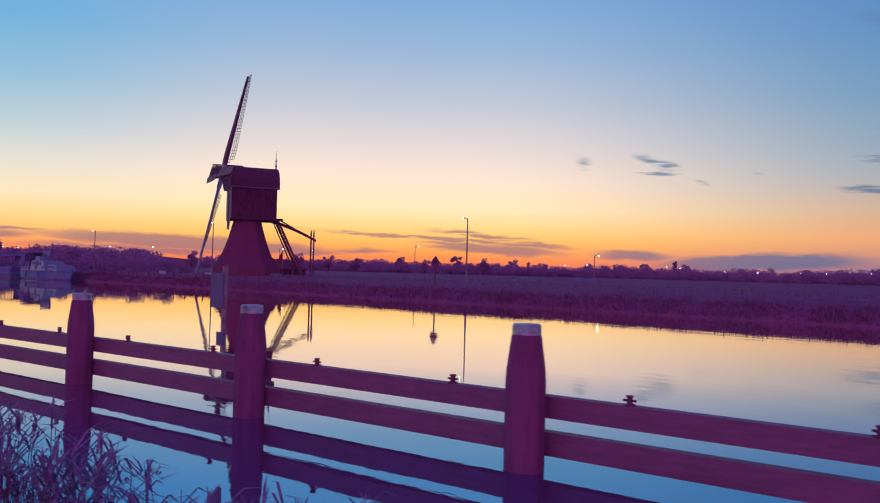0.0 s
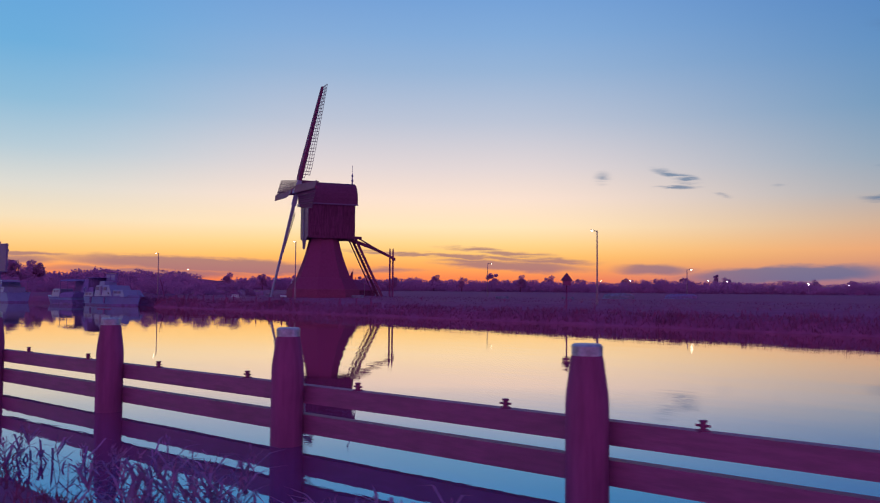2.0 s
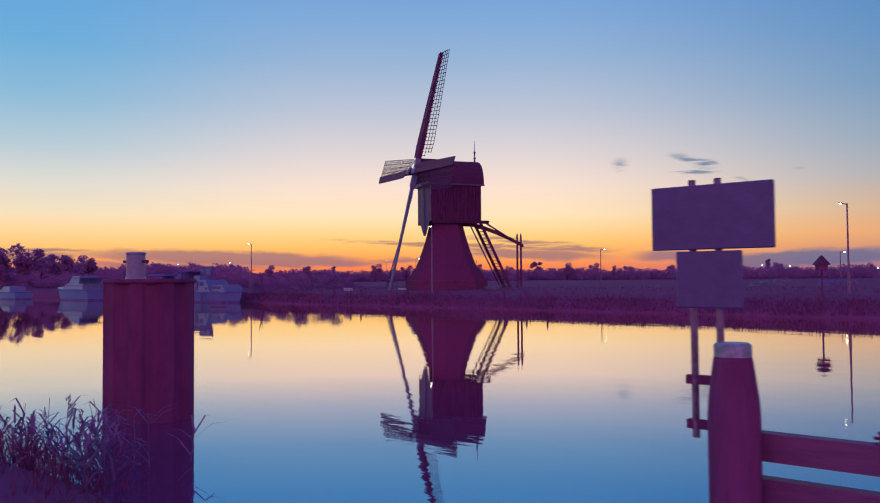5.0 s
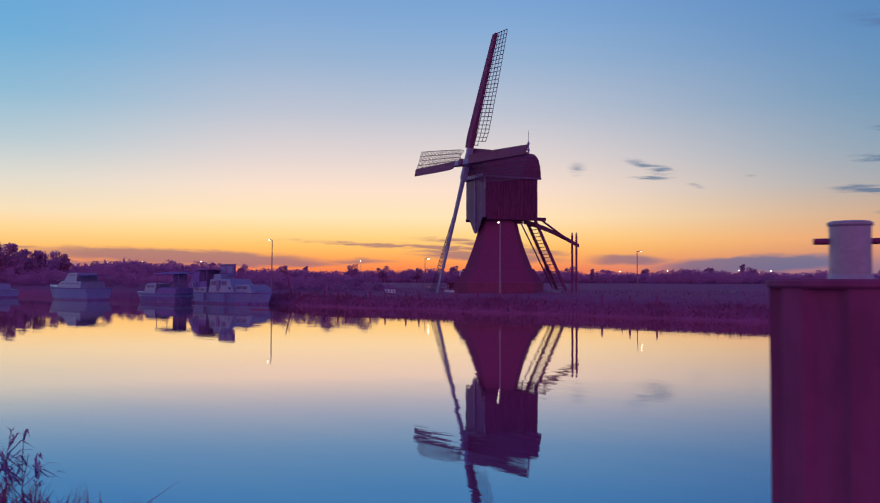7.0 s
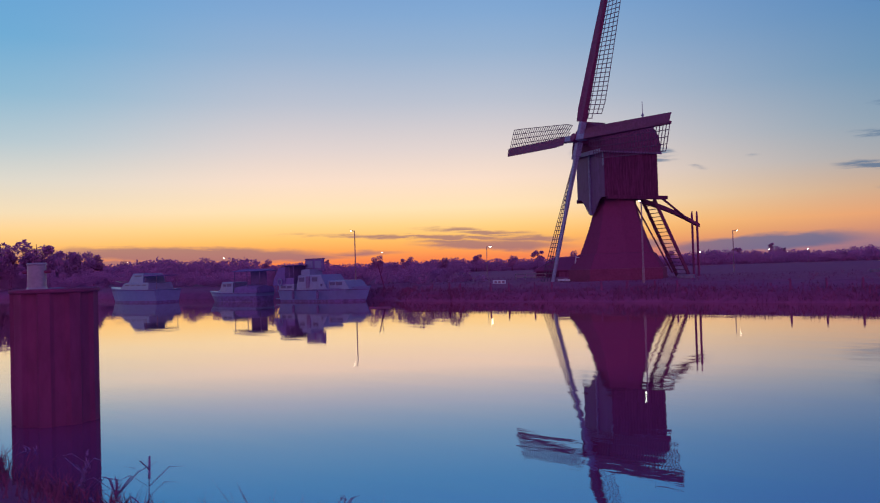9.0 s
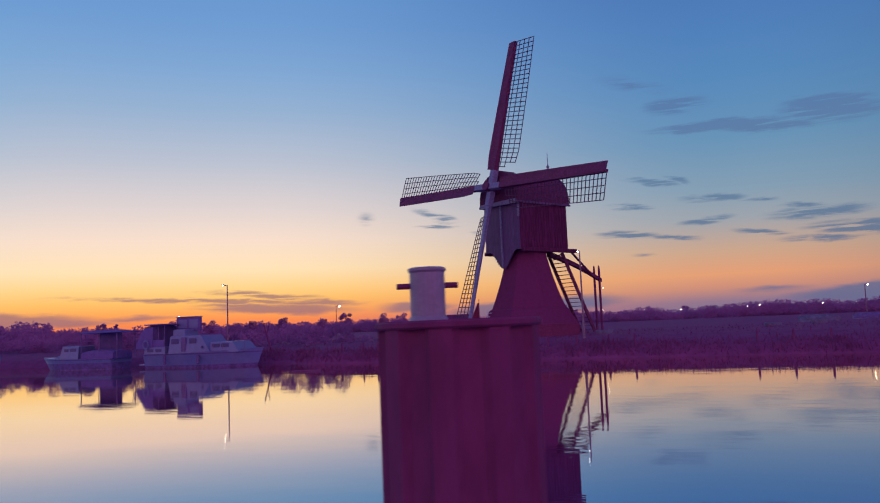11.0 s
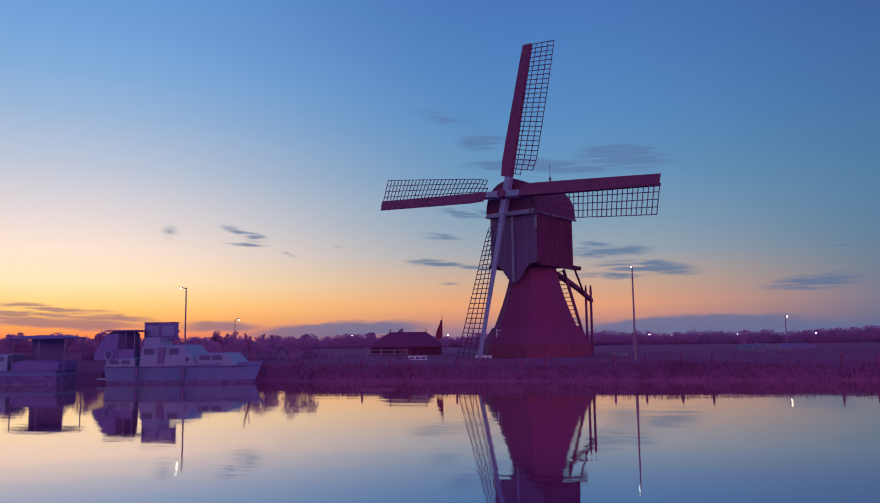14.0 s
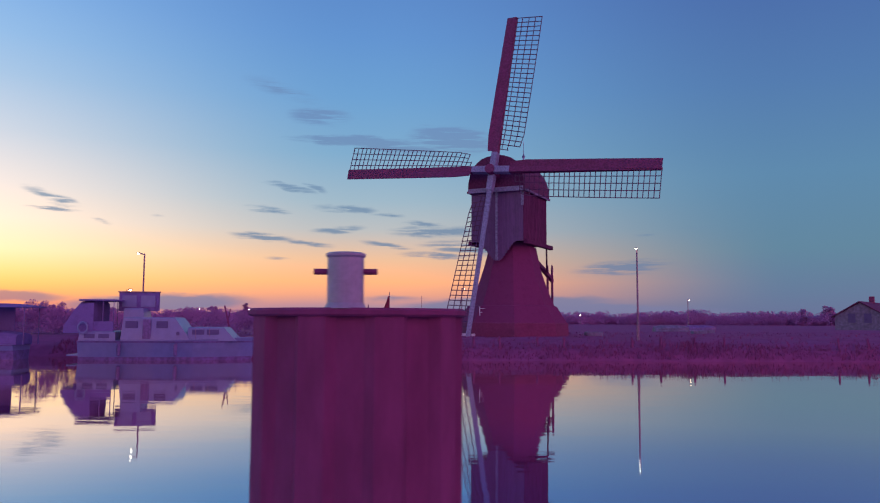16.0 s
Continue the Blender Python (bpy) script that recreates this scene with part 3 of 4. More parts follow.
pile = bmesh.new()
turned(pile, [(0.198, -2.2), (0.198, 0.98), (0.19, 1.1), (0.15, 1.40), (0.136, 1.445)], 20)
pile_mesh = finish(pile, "post", WOOD, False)
cap_mesh = finish(turned(bmesh.new(), [(0.142, 1.43), (0.142, 1.515), (0.125, 1.535)], 20), "cap", ZINC)
LEN = STEP.length
for i in range(-4, 5):
    c = local(P0 + STEP * i)
    p = part("post", pile_mesh, None, fence)
    p.matrix_local = Matrix.Translation(c) @ Matrix.Rotation(i * 1.3, 4, "Z")
    k = part("cap", cap_mesh, None, p, "pale zinc cap")
for i in range(-4, 4):
    a, b = P0 + STEP * i, P0 + STEP * (i + 1)
    off = FOUT * 0.2
    for z0, z1 in ((0.62, 0.835), (0.255, 0.485)):
        bm = bmesh.new()
        p, q = local(a + off), local(b + off)
        beam(bm, (p.x, p.y, (z0 + z1) / 2), (q.x, q.y, (z0 + z1) / 2), 0.13, z1 - z0)
        r = part("rail", bm, RAIL, fence)
    for f in (0.25, 0.755):
        c = local(a + STEP * f + off)
        bm = bmesh.new()
        turned(bm, [(0.028, 0.83), (0.026, 0.905), (0.036, 0.91), (0.036, 0.925)], 10, (c.x, c.y, 0))
        e = FDIR * 0.062
        rod(bm, (c.x - e.x, c.y - e.y, 0.88), (c.x + e.x, c.y + e.y, 0.88), 0.012, None, 6)
        box(bm, c.x - 0.05, c.x + 0.05, c.y - 0.05, c.y + 0.05, 0.825, 0.845)
        part("cleat", bm, STEEL, fence, "small iron cross pin on the rail")

# sign on the fence's end post, seen from behind
sgn = thing("water_sign", (-16.785, 16.5, -0.12), "grey back of a rectangular waterway sign with a smaller board below", "sign", turn=-35.7)
part("panel", a_box(-0.49, 0.49, -0.02, 0.02, 2.268, 2.789, bevel=0.008), SIGNBACK, sgn)
part("lower_panel", a_box(-0.285, 0.24, -0.02, 0.02, 1.8, 2.255, bevel=0.008), SIGNBACK, sgn, "smaller board under the main sign")
for x in (-0.17, 0.04):
    part("pole", rod(bmesh.new(), (x, 0.055, 0.75), (x, 0.055, 2.84), 0.03, None, 10), POLE, sgn)
for z in (1.18, 0.82):
    part("bracket", a_box(-0.24, 0.12, 0.03, 0.1, z, z + 0.07), STEEL, sgn)
for z in (2.38, 2.64):
    part("stiffener", a_box(-0.45, 0.45, 0.02, 0.05, z, z + 0.04), SIGNBACK, sgn)

sgn = thing("small_sign", (-4.05, 6.5, -0.12), "dark back of two small signs on a thin pole", "sign", turn=-38)
part("panel", a_box(-0.20, 0.06, -0.012, 0.012, 1.5, 1.93, bevel=0.006), SIGNBACK, sgn)
part("panel", a_box(-0.05, 0.09, -0.012, 0.012, 1.03, 1.2, bevel=0.006), SIGNBACK, sgn)
part("pole", rod(bmesh.new(), (0.03, 0.04, 0.95), (0.03, 0.04, 2.02), 0.035, None, 10), POLE, sgn)


# ---------------------------------------------------------------- sheet-pile mooring dolphins
def pile_profile(r=0.66, folds=9, depth=0.05):
    """A ring of folded sheet piles."""
    pts = []
    for i in range(folds):
        for f, d in ((0.04, 0.0), (0.42, 0.0), (0.54, depth), (0.92, depth)):
            a = 2 * math.pi * (i + f) / folds
            pts.append(((r - d) * math.cos(a), (r - d) * math.sin(a)))
    return pts


def drawn_out(pts, k, axis):
    """Stretches an outline k times along one direction."""
    c, d = math.cos(radians(axis)), math.sin(radians(axis))
    return [(x + (k - 1) * (x * c + y * d) * c, y + (k - 1) * (x * c + y * d) * d) for x, y in pts]


def dolphin(at, off, turn, r=0.66, k=1.0, axis=0.0):
    d = thing("mooring_dolphin", (at[0], at[1], 0), "rusty steel sheet-pile mooring dolphin with a pale bollard on top", "mooring post", "mooring dolphins", turn)
    ox, oy = off
    prof = [(x + ox, y + oy) for x, y in drawn_out(pile_profile(r), k, axis)]
    bm = bmesh.new()
    rings(bm, [[(x, y, z) for x, y in prof] for z in (-2.2, 0.3, 0.75, 1.91)])
    part("sheet_piling", bm, STEEL, d)
    bm = bmesh.new()
    loops = []
    for q, z in ((r + 0.005, 1.9), (r + 0.02, 1.915), (r + 0.02, 1.945), (r + 0.005, 1.96)):
        circle = [(q * math.cos(math.pi * i / 18), q * math.sin(math.pi * i / 18)) for i in range(36)]
        loops.append([(x + ox, y + oy, z) for x, y in drawn_out(circle, k, axis)])
    rings(bm, loops)
    part("top_plate", bm, STEEL, d)
    part("bollard", turned(bmesh.new(), [(0.15, 1.955), (0.135, 1.985), (0.13, 1.995), (0.13, 2.31), (0.142, 2.325), (0.142, 2.34), (0.12, 2.35)], 24), PAINT, d, "pale painted steel bollard")
    bm = bmesh.new()
    rod(bm, (-0.225, 0, 2.215), (0.225, 0, 2.215), 0.022, None, 10)
    part("crossbar", bm, STEEL, d)


dolphin((-23.58, 21.34), (0.226, 0.026), -20, 0.57, 1.3, 163)
dolphin((-40.16, 33.52), (0.231, 0.083), -8, 0.6)
dolphin((-55.15, 48.76), (0.032, 0.473), -42, 0.6, 1.35, 172)


# ---------------------------------------------------------------- lamp posts
def street_lamp(x, y, z0, top, arm=0.35, lit=LIT, r=0.055, turn=0.0, group="street lamps on the far bank", label="tall lit street lamp on a slim grey pole"):
    l = thing("street_lamp", (x, y, z0), label, "street lamp", group, turn)
    h = top - z0
    bm = bmesh.new()
    turned(bm, [(0.075, -0.15), (0.075, 0.9), (0.055, 0.95), (0.038, h - 0.15), (0.035, h)], 10)
    part("pole", bm, POLE, l)
    bm = bmesh.new()
    rod(bm, (0, 0, h - 0.06), (arm, 0, h + 0.02), 0.03, 0.025, 8)
    part("arm", bm, POLE, l)
    bm = bmesh.new()
    box(bm, arm - r * 1.3, arm + r * 2.2, -r * 0.8, r * 0.8, h + 0.02, h + 0.02 + r * 0.7, bevel=r * 0.2)
    part("hood", bm, POLE, l)
    bm = bmesh.new()
    bmesh.ops.create_icosphere(bm, subdivisions=2, radius=r, matrix=Matrix.Translation((arm + r * 0.5, 0, h - r * 0.25)) @ Matrix.Diagonal((1.3, 0.9, 0.75, 1)))
    part("lamp_glass", bm, lit, l, "lit glass of the lamp")
    return l


street_lamp(-21.93, 69.08, 0.95, 5.85, 0.1, turn=200)
street_lamp(-41.15, 88.67, 1.0, 5.62, 0.3, turn=160)
street_lamp(0.67, 52.22, 0.95, 5.70, 0.3, turn=180)
street_lamp(-4.39, 101.6, 1.0, 5.2, 0.5, turn=20)
street_lamp(-27.6, 128.2, 1.0, 5.05, 0.5, r=0.13, turn=30)
street_lamp(17.0, 89.5, 1.0, 4.3, 0.5, r=0.1, turn=20)


FAR_LIGHTS = [(-30.5, 1.0), (-26.6, 0.95), (-24.9, 0.95), (-21.9, 1.15), (-19.8, 1.2), (-15.8, 1.3), (-4.7, 1.4), (13.9, 0.7), (17.4, 0.75), (21.9, 0.75), (23.1, 0.6), (24.1, 0.7), (25.9, 0.5), (27.7, 0.6), (29.3, 0.5), (30.7, 0.5), (32.2, 0.5), (33.6, 0.5), (34.9, 0.6), (37.1, 0.5), (38.2, 0.55), (40.7, 0.5), (42.5, 0.55), (44.0, 0.5), (45.6, 0.55), (47.3, 0.5), (48.9, 0.5), (50.6, 0.45), (53.5, 0.5), (64.0, 0.9)]
for i, (a, e) in enumerate(FAR_LIGHTS):
    d = 330 + 60 * math.sin(i * 2.1)
    x, y = -30 + d * math.sin(radians(a)), 20 + d * math.cos(radians(a))
    street_lamp(x, y, 1.05, 2.0 + d * math.tan(radians(e)), 0.5, LITFAR, 0.2, 90 - a, "far street lamps", "far lit street lamp between the trees")


# ---------------------------------------------------------------- boats in the side harbour
def hull_mesh(L, B, F, z_lo, z_hi, grow=0.0, rake=0.5):
    """A slice of the hull between two heights."""
    bm = bmesh.new()
    loops = []
    for k in range(13):
        s = k / 12
        half = (B / 2) * (0.88 + 0.12 * min(1, s / 0.3)) * (1 - max(0, (s - 0.5) / 0.5) ** 2.3 * 0.97)
        sheer = F * (1 + 0.22 * max(0, s - 0.3) ** 2 * 2)
        lo, hi = z_lo, (sheer if z_hi is None else z_hi)

        def w(z):
            return (half + grow) * (0.80 + 0.20 * min(1, max(0, z / F)))
        x0 = L * s
        loops.append([(x0 + rake * (z / F) * s ** 3, sy * w(z), z) for sy, z in ((-1, lo), (-1, (lo + hi) / 2), (-1, hi), (1, hi), (1, (lo + hi) / 2), (1, lo))])
    return rings(bm, loops)


def cabin_block(bm, x0, x1, half, z0, z1, slope_f=0.3, slope_b=0.1, inset=0.1, crown=0.06):
    rows = []
    for z, f, b, i in ((z0, 0, 0, 0), (z1 - 0.05, slope_f, slope_b, inset), (z1, slope_f + 0.06, slope_b + 0.06, inset + 0.08)):
        rows.append([(x0 + b, -half + i, z), (x1 - f, -half + i, z), (x1 - f, half - i, z), (x0 + b, half - i, z)])
    return rings(bm, rows)


def tent(x0, x1, half, z0, z1):
    """A rounded canvas tent, sagging a little between its hoops."""
    loops = []
    for i in range(9):
        f = i / 8
        k = 0.82 + 0.18 * math.sin(math.pi * f) ** 0.5
        top = z0 + (z1 - z0) * (k + 0.015 * math.cos(f * 8 * math.pi))
        mid = z0 + (top - z0) * 0.62
        loops.append([(x0 + (x1 - x0) * f, y * half, z) for y, z in ((-1, z0), (-0.98, mid), (-0.8, z0 + (top - z0) * 0.86), (-0.4, top - 0.03), (0, top),
                                                                  (0.4, top - 0.03), (0.8, z0 + (top - z0) * 0.86), (0.98, mid), (1, z0))])
    return rings(bmesh.new(), loops)


def window_pane(parent, x0, x1, y, z0, z1, mat=None):
    bm = bmesh.new()
    box(bm, x0, x1, y - 0.015, y + 0.015, z0, z1, bevel=0.008)
    return part("window", bm, mat or GLASS, parent, "dark tinted cabin window")


def boat(at, heading, L, B, F, label, dark=False, line=0.16):
    b = thing("motor_boat", (at[0], at[1], 0), label, "boat", "moored boats", heading)
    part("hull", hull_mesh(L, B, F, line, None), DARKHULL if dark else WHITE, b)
    part("boot_stripe", hull_mesh(L, B, F, -0.35, line, 0.012), DARKHULL, b, "dark waterline stripe")
    part("rubbing_strake", hull_mesh(L, B, F, F * 0.90, F * 0.97, 0.035), DARKHULL if not dark else WHITE, b)
    return b


# the long white cruiser: near side to the canal
b = boat((-45.7, 83.65), -35.9, 9.6, 3.1, 0.92, "white cabin cruiser with dark waterline moored at the bank")
b.scale = (0.80, 1, 1)
bm = bmesh.new()
cabin_block(bm, 0.05, 2.1, 1.3, 0.85, 1.35, 0.05, 0.02, 0.05)
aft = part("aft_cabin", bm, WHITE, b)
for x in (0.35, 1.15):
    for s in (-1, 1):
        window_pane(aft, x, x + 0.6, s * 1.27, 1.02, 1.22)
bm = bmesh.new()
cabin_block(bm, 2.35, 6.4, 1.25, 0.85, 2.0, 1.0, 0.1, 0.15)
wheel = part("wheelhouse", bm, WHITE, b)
part("door", a_box(3.6, 4.05, -1.24, -1.16, 1.0, 1.9, bevel=0.01), DARKHULL, wheel, "dark open side door")
for x0, x1 in ((2.6, 3.3), (4.35, 5.0)):
    for s in (-1, 1):
        window_pane(wheel, x0, x1, s * 1.17, 1.5, 1.82)
part("porthole", rod(bmesh.new(), (5.6, -1.28, 1.25), (5.6, -1.2, 1.25), 0.09, None, 14), GLASS, wheel)
bm = bmesh.new()
cabin_block(bm, 6.1, 8.9, 1.1, 0.9, 1.55, 0.7, 0.0, 0.14)
fore = part("fore_cabin", bm, WHITE, b)
for x in (6.35, 7.2):
    for s in (-1, 1):
        window_pane(fore, x, x + 0.7, s * 1.03, 1.2, 1.43)
bm = bmesh.new()
rings(bm, [[(x, -1.22, 1.25), (x, -1.18, top - 0.12), (x, -0.8, top), (x, 0.8, top), (x, 1.18, top - 0.12), (x, 1.22, 1.25)] for x, top in ((-0.85, 1.7), (-0.4, 2.3), (0.0, 2.72), (0.8, 2.76))])
canopy = part("canopy", bm, CANVAS, b, "dark canvas tent sloping down to the stern")
part("canopy_roof", a_box(-0.05, 2.0, -1.2, 1.2, 2.74, 2.82, bevel=0.02), CANVAS, canopy)
for x in (1.3, 1.9):
    for y in (-1.12, 1.12):
        part("canopy_pole", rod(bmesh.new(), (x, y, 1.3), (x, y, 2.75), 0.025, None, 6), DARKHULL, canopy)
part("side_curtain", a_box(0.8, 1.9, -1.16, -1.12, 1.3, 1.8), CANVAS, canopy)
part("mast_box", cabin_block(bmesh.new(), 2.3, 3.5, 0.7, 1.9, 2.42, 0.1, 0.0, 0.05), WHITE, b)
part("screen", a_box(1.65, 4.0, 0.3, 0.5, 2.3, 3.2, bevel=0.02), CANVAS, b, "tall dark rectangular screen above the wheelhouse")
for x in (1.85, 2.95):
    part("screen_panel", a_box(x, x + 0.85, 0.26, 0.299, 2.5, 3.05, bevel=0.01), WHITE, b, "pale panel on the screen")
part("screen_frame", a_box(1.6, 4.05, 0.28, 0.52, 3.2, 3.25), POLE, b)
for x in (2.45, 5.6):
    bm = bmesh.new()
    turned(bm, [(0.03, 0.2), (0.11, 0.27), (0.12, 0.7), (0.1, 0.78), (0.03, 0.84)], 10, (x, -1.66, 0))
    part("fender", bm, DARKHULL, b)
part("swim_platform", a_box(-0.65, 0.02, -1.1, 1.1, 0.2, 0.27), WHITE, b)
bm = bmesh.new()
for i in range(14):
    a0, a1 = 2 * math.pi * i / 14, 2 * math.pi * (i + 1) / 14
    rod(bm, (0.3 + 0.26 * math.cos(a0), -1.36, 1.5 + 0.26 * math.sin(a0)), (0.3 + 0.26 * math.cos(a1), -1.36, 1.5 + 0.26 * math.sin(a1)), 0.055, None, 6)
part("lifebuoy", bm, WHITE, b, "white round lifebuoy")
for i in range(5):
    x = 6.6 + i * 0.75
    y = -1.35 * (1 - max(0, (x / 9.6 - 0.5) / 0.5) ** 2.3 * 0.97)
    part("stanchion", rod(bmesh.new(), (x, y, 0.95), (x, y, 1.5), 0.015, None, 5), POLE, b)

# small boat with a white wheelhouse
b = boat((-48.1, 85.3), 144, 6.2, 2.3, 0.72, "small white boat with dark lower hull and awning", line=0.44)
bm = bmesh.new()
cabin_block(bm, 2.9, 4.6, 0.85, 0.68, 1.6, 0.25, 0.05, 0.12)
wheel = part("wheelhouse", bm, WHITE, b)
for s in (-1, 1):
    window_pane(wheel, 3.15, 3.7, s * 0.76, 1.1, 1.45)
    window_pane(wheel, 3.8, 4.2, s * 0.76, 1.1, 1.42)
part("deck_cover", tent(-0.1, 2.6, 0.92, 0.7, 1.35), CANVAS, b, "low dark canvas cover over the open deck")
bm = bmesh.new()
rings(bm, [[(x, -1.05, 2.42), (x, -0.6, 2.56 + z), (x, 0.6, 2.56 + z), (x, 1.05, 2.42), (x, 0.6, 2.50 + z), (x, -0.6, 2.50 + z)] for x, z in ((-0.7, -0.08), (0.2, 0.04), (1.2, 0.06), (2.2, 0.02), (2.9, -0.1))])
awning = part("awning", bm, CANVAS, b, "raised dark awning on thin poles")
for x in (-0.4, 1.1, 2.6):
    for y in (-0.85, 0.85):
        part("awning_pole", rod(bmesh.new(), (x, y, 0.7), (x, y, 2.5), 0.03, None, 6), DARKHULL, awning)
part("awning_curtain", a_box(0.7, 2.55, -0.86, -0.82, 1.2, 2.45), CANVAS, awning)
part("cabin_lamp", a_box(4.62, 4.66, 0.25, 0.5, 0.8, 0.98, bevel=0.008), LIT, b, "small lit deck lamp")
part("fore_deck", cabin_block(bmesh.new(), 4.5, 5.5, 0.6, 0.7, 0.95, 0.4, 0.0, 0.1), WHITE, b)

# the large pale cruiser further into the harbour
b = boat((-57.6, 90.4), 142, 8.4, 3.0, 1.15, "large pale cabin cruiser with high bow moored in the harbour")
bm = bmesh.new()
cabin_block(bm, 1.0, 5.6, 1.25, 1.1, 1.75, 0.7, 0.1, 0.12)
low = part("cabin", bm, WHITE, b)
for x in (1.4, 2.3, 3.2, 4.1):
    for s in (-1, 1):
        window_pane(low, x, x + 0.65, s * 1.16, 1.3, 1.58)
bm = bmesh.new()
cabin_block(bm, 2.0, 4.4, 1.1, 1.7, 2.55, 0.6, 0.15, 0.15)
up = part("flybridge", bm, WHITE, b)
for s in (-1, 1):
    window_pane(up, 2.4, 3.5, s * 0.98, 2.05, 2.38)
part("rail", rod(bmesh.new(), (5.5, -0.9, 1.75), (8.4, 0, 1.95), 0.02, None, 6), POLE, b)
part("rail", rod(bmesh.new(), (5.5, 0.9, 1.75), (8.4, 0, 1.95), 0.02, None, 6), POLE, b)
part("aft_awning", a_box(-0.1, 2.0, -1.1, 1.1, 2.3, 2.36, bevel=0.02), CANVAS, b)
for x in (0.1, 1.8):
    for s in (-1, 1):
        part("awning_pole", rod(bmesh.new(), (x, s * 1.0, 1.1), (x, s * 1.0, 2.32), 0.022, None, 6), POLE, b)

b = boat((-70.5, 99.0), 140, 6.8, 2.5, 0.85, "low pale sloop hull moored under the trees")
part("cabin", cabin_block(bmesh.new(), 1.8, 4.6, 0.95, 0.8, 1.45, 0.5, 0.1, 0.12), WHITE, b)

# floating timber and leaning mooring pole
log = thing("floating_boom", (-37.6, 67.6, 0), "dark thin floating timber lying in the water", "log", turn=160)
part("timber", rod(bmesh.new(), (-0.7, 0, 0.02), (0.7, 0, 0.03), 0.05, 0.04, 10), RAIL, log)
lean = thing("leaning_pole", (-38.6, 83.3, 0.9), "dark leaning forked mooring pole on the bank", "pole")
part("shaft", rod(bmesh.new(), (0.25, 0, -0.2), (-0.25, 0, 1.75), 0.06, 0.04, 8), WOOD, lean)
part("fork", rod(bmesh.new(), (0.0, 0, 1.1), (0.1, 0, 1.6), 0.035, 0.025, 8), WOOD, lean)

# posts along the far bank's edge
for a in (49.0, 50.6, 52.2, 58.0, 59.4, 61.1, 62.6, 66.0, 67.3, 69.2, 70.5, 73.0, 74.1, 75.6):
    p = ab(a, 35.4 + 0.15 * math.sin(a * 3.0), 0.55)
    t = thing("bank_post", p, "short weathered mooring post on the grassy bank edge", "post", "bank posts")
    part("shaft", turned(bmesh.new(), [(0.06, -0.3), (0.055, 0.55), (0.03, 0.62)], 8), WOOD, t)

# pole with a pointed nesting house
t = thing("bird_house_pole", (-1.51, 50.33, 0.9), "pointed nesting house on a thin pole", "bird house")
part("pole", rod(bmesh.new(), (0, 0, -0.2), (0, 0, 1.35), 0.05, 0.045, 8), WOOD, t)
part("house", rings(bmesh.new(), [[(sx * h, sy * h, z) for sx, sy in ((-1, -1), (1, -1), (1, 1), (-1, 1))] for z, h in ((1.3, 0.22), (1.6, 0.22))]), WOOD, t)
part("roof", rings(bmesh.new(), [[(sx * h, sy * h, z) for sx, sy in ((-1, -1), (1, -1), (1, 1), (-1, 1))] for z, h in ((1.58, 0.32), (1.64, 0.3), (2.05, 0.03))]), ROOF, t)


# ---------------------------------------------------------------- buildings and small things on the far land
def hip_barn(at, turn, L, Wd, wall, top, ridge, label):
    h = thing("barn", at, label, "barn", turn=turn)
    part("wall", a_box(-L / 2 + 0.2, L / 2 - 0.2, -Wd / 2 + 0.2, Wd / 2 - 0.2, -0.2, wall + 0.1), BOARD, h)
    bm = bmesh.new()
    rings(bm, [[(-L / 2, -Wd / 2, wall - 0.05), (L / 2, -Wd / 2, wall - 0.05), (L / 2, Wd / 2, wall - 0.05), (-L / 2, Wd / 2, wall - 0.05)],
               [(-L / 2, -Wd / 2, wall + 0.05), (L / 2, -Wd / 2, wall + 0.05), (L / 2, Wd / 2, wall + 0.05), (-L / 2, Wd / 2, wall + 0.05)],
               [(-ridge / 2, -0.08, top), (ridge / 2, -0.08, top), (ridge / 2, 0.08, top), (-ridge / 2, 0.08, top)]])
    part("roof", bm, THATCH, h, "hipped dark roof")
    for s in (-1, 1):
        part("ridge_knob", rod(bmesh.new(), (s * ridge / 2, 0, top - 0.05), (s * ridge / 2, 0, top + 0.25), 0.05, 0.03, 8), WOOD, h)
    part("door", a_box(-0.5, 0.5, -Wd / 2 + 0.14, -Wd / 2 + 0.2, 0, wall - 0.1), WOOD, h)
    return h


hip_barn((-21.5, 96.5, 0.95), -32, 6.0, 4.6, 0.75, 2.0, 3.0, "low dark barn with a hipped roof behind the mill")
fl = thing("flag_pole", (-20.2, 93.0, 0.95), "flag pole with a hanging dark red flag", "flag")
part("pole", rod(bmesh.new(), (0, 0, -0.1), (0, 0, 3.2), 0.035, 0.025, 8), POLE, fl)
bm = bmesh.new()
front = []
for i in range(9):
    f = i / 8
    z = 2.9 - 1.45 * f
    wv = 0.10 + 0.55 * math.sin(math.pi * min(1, f * 0.72 + 0.05)) * (0.5 + 0.5 * f)
    front.append([(-0.03, -0.015, z), (-wv, -0.05 * math.sin(f * 7), z - 0.35 * wv), (-wv, -0.05 * math.sin(f * 7) + 0.015, z - 0.35 * wv), (-0.03, 0.0, z)])
rings(bm, front)
part("cloth", bm, FLAGRED, fl)
p2 = thing("thin_pole", (-18.6, 91.0, 0.95), "thin bare pole in the meadow", "pole")
part("shaft", rod(bmesh.new(), (0, 0, -0.1), (0, 0, 2.9), 0.03, 0.02, 6), POLE, p2)

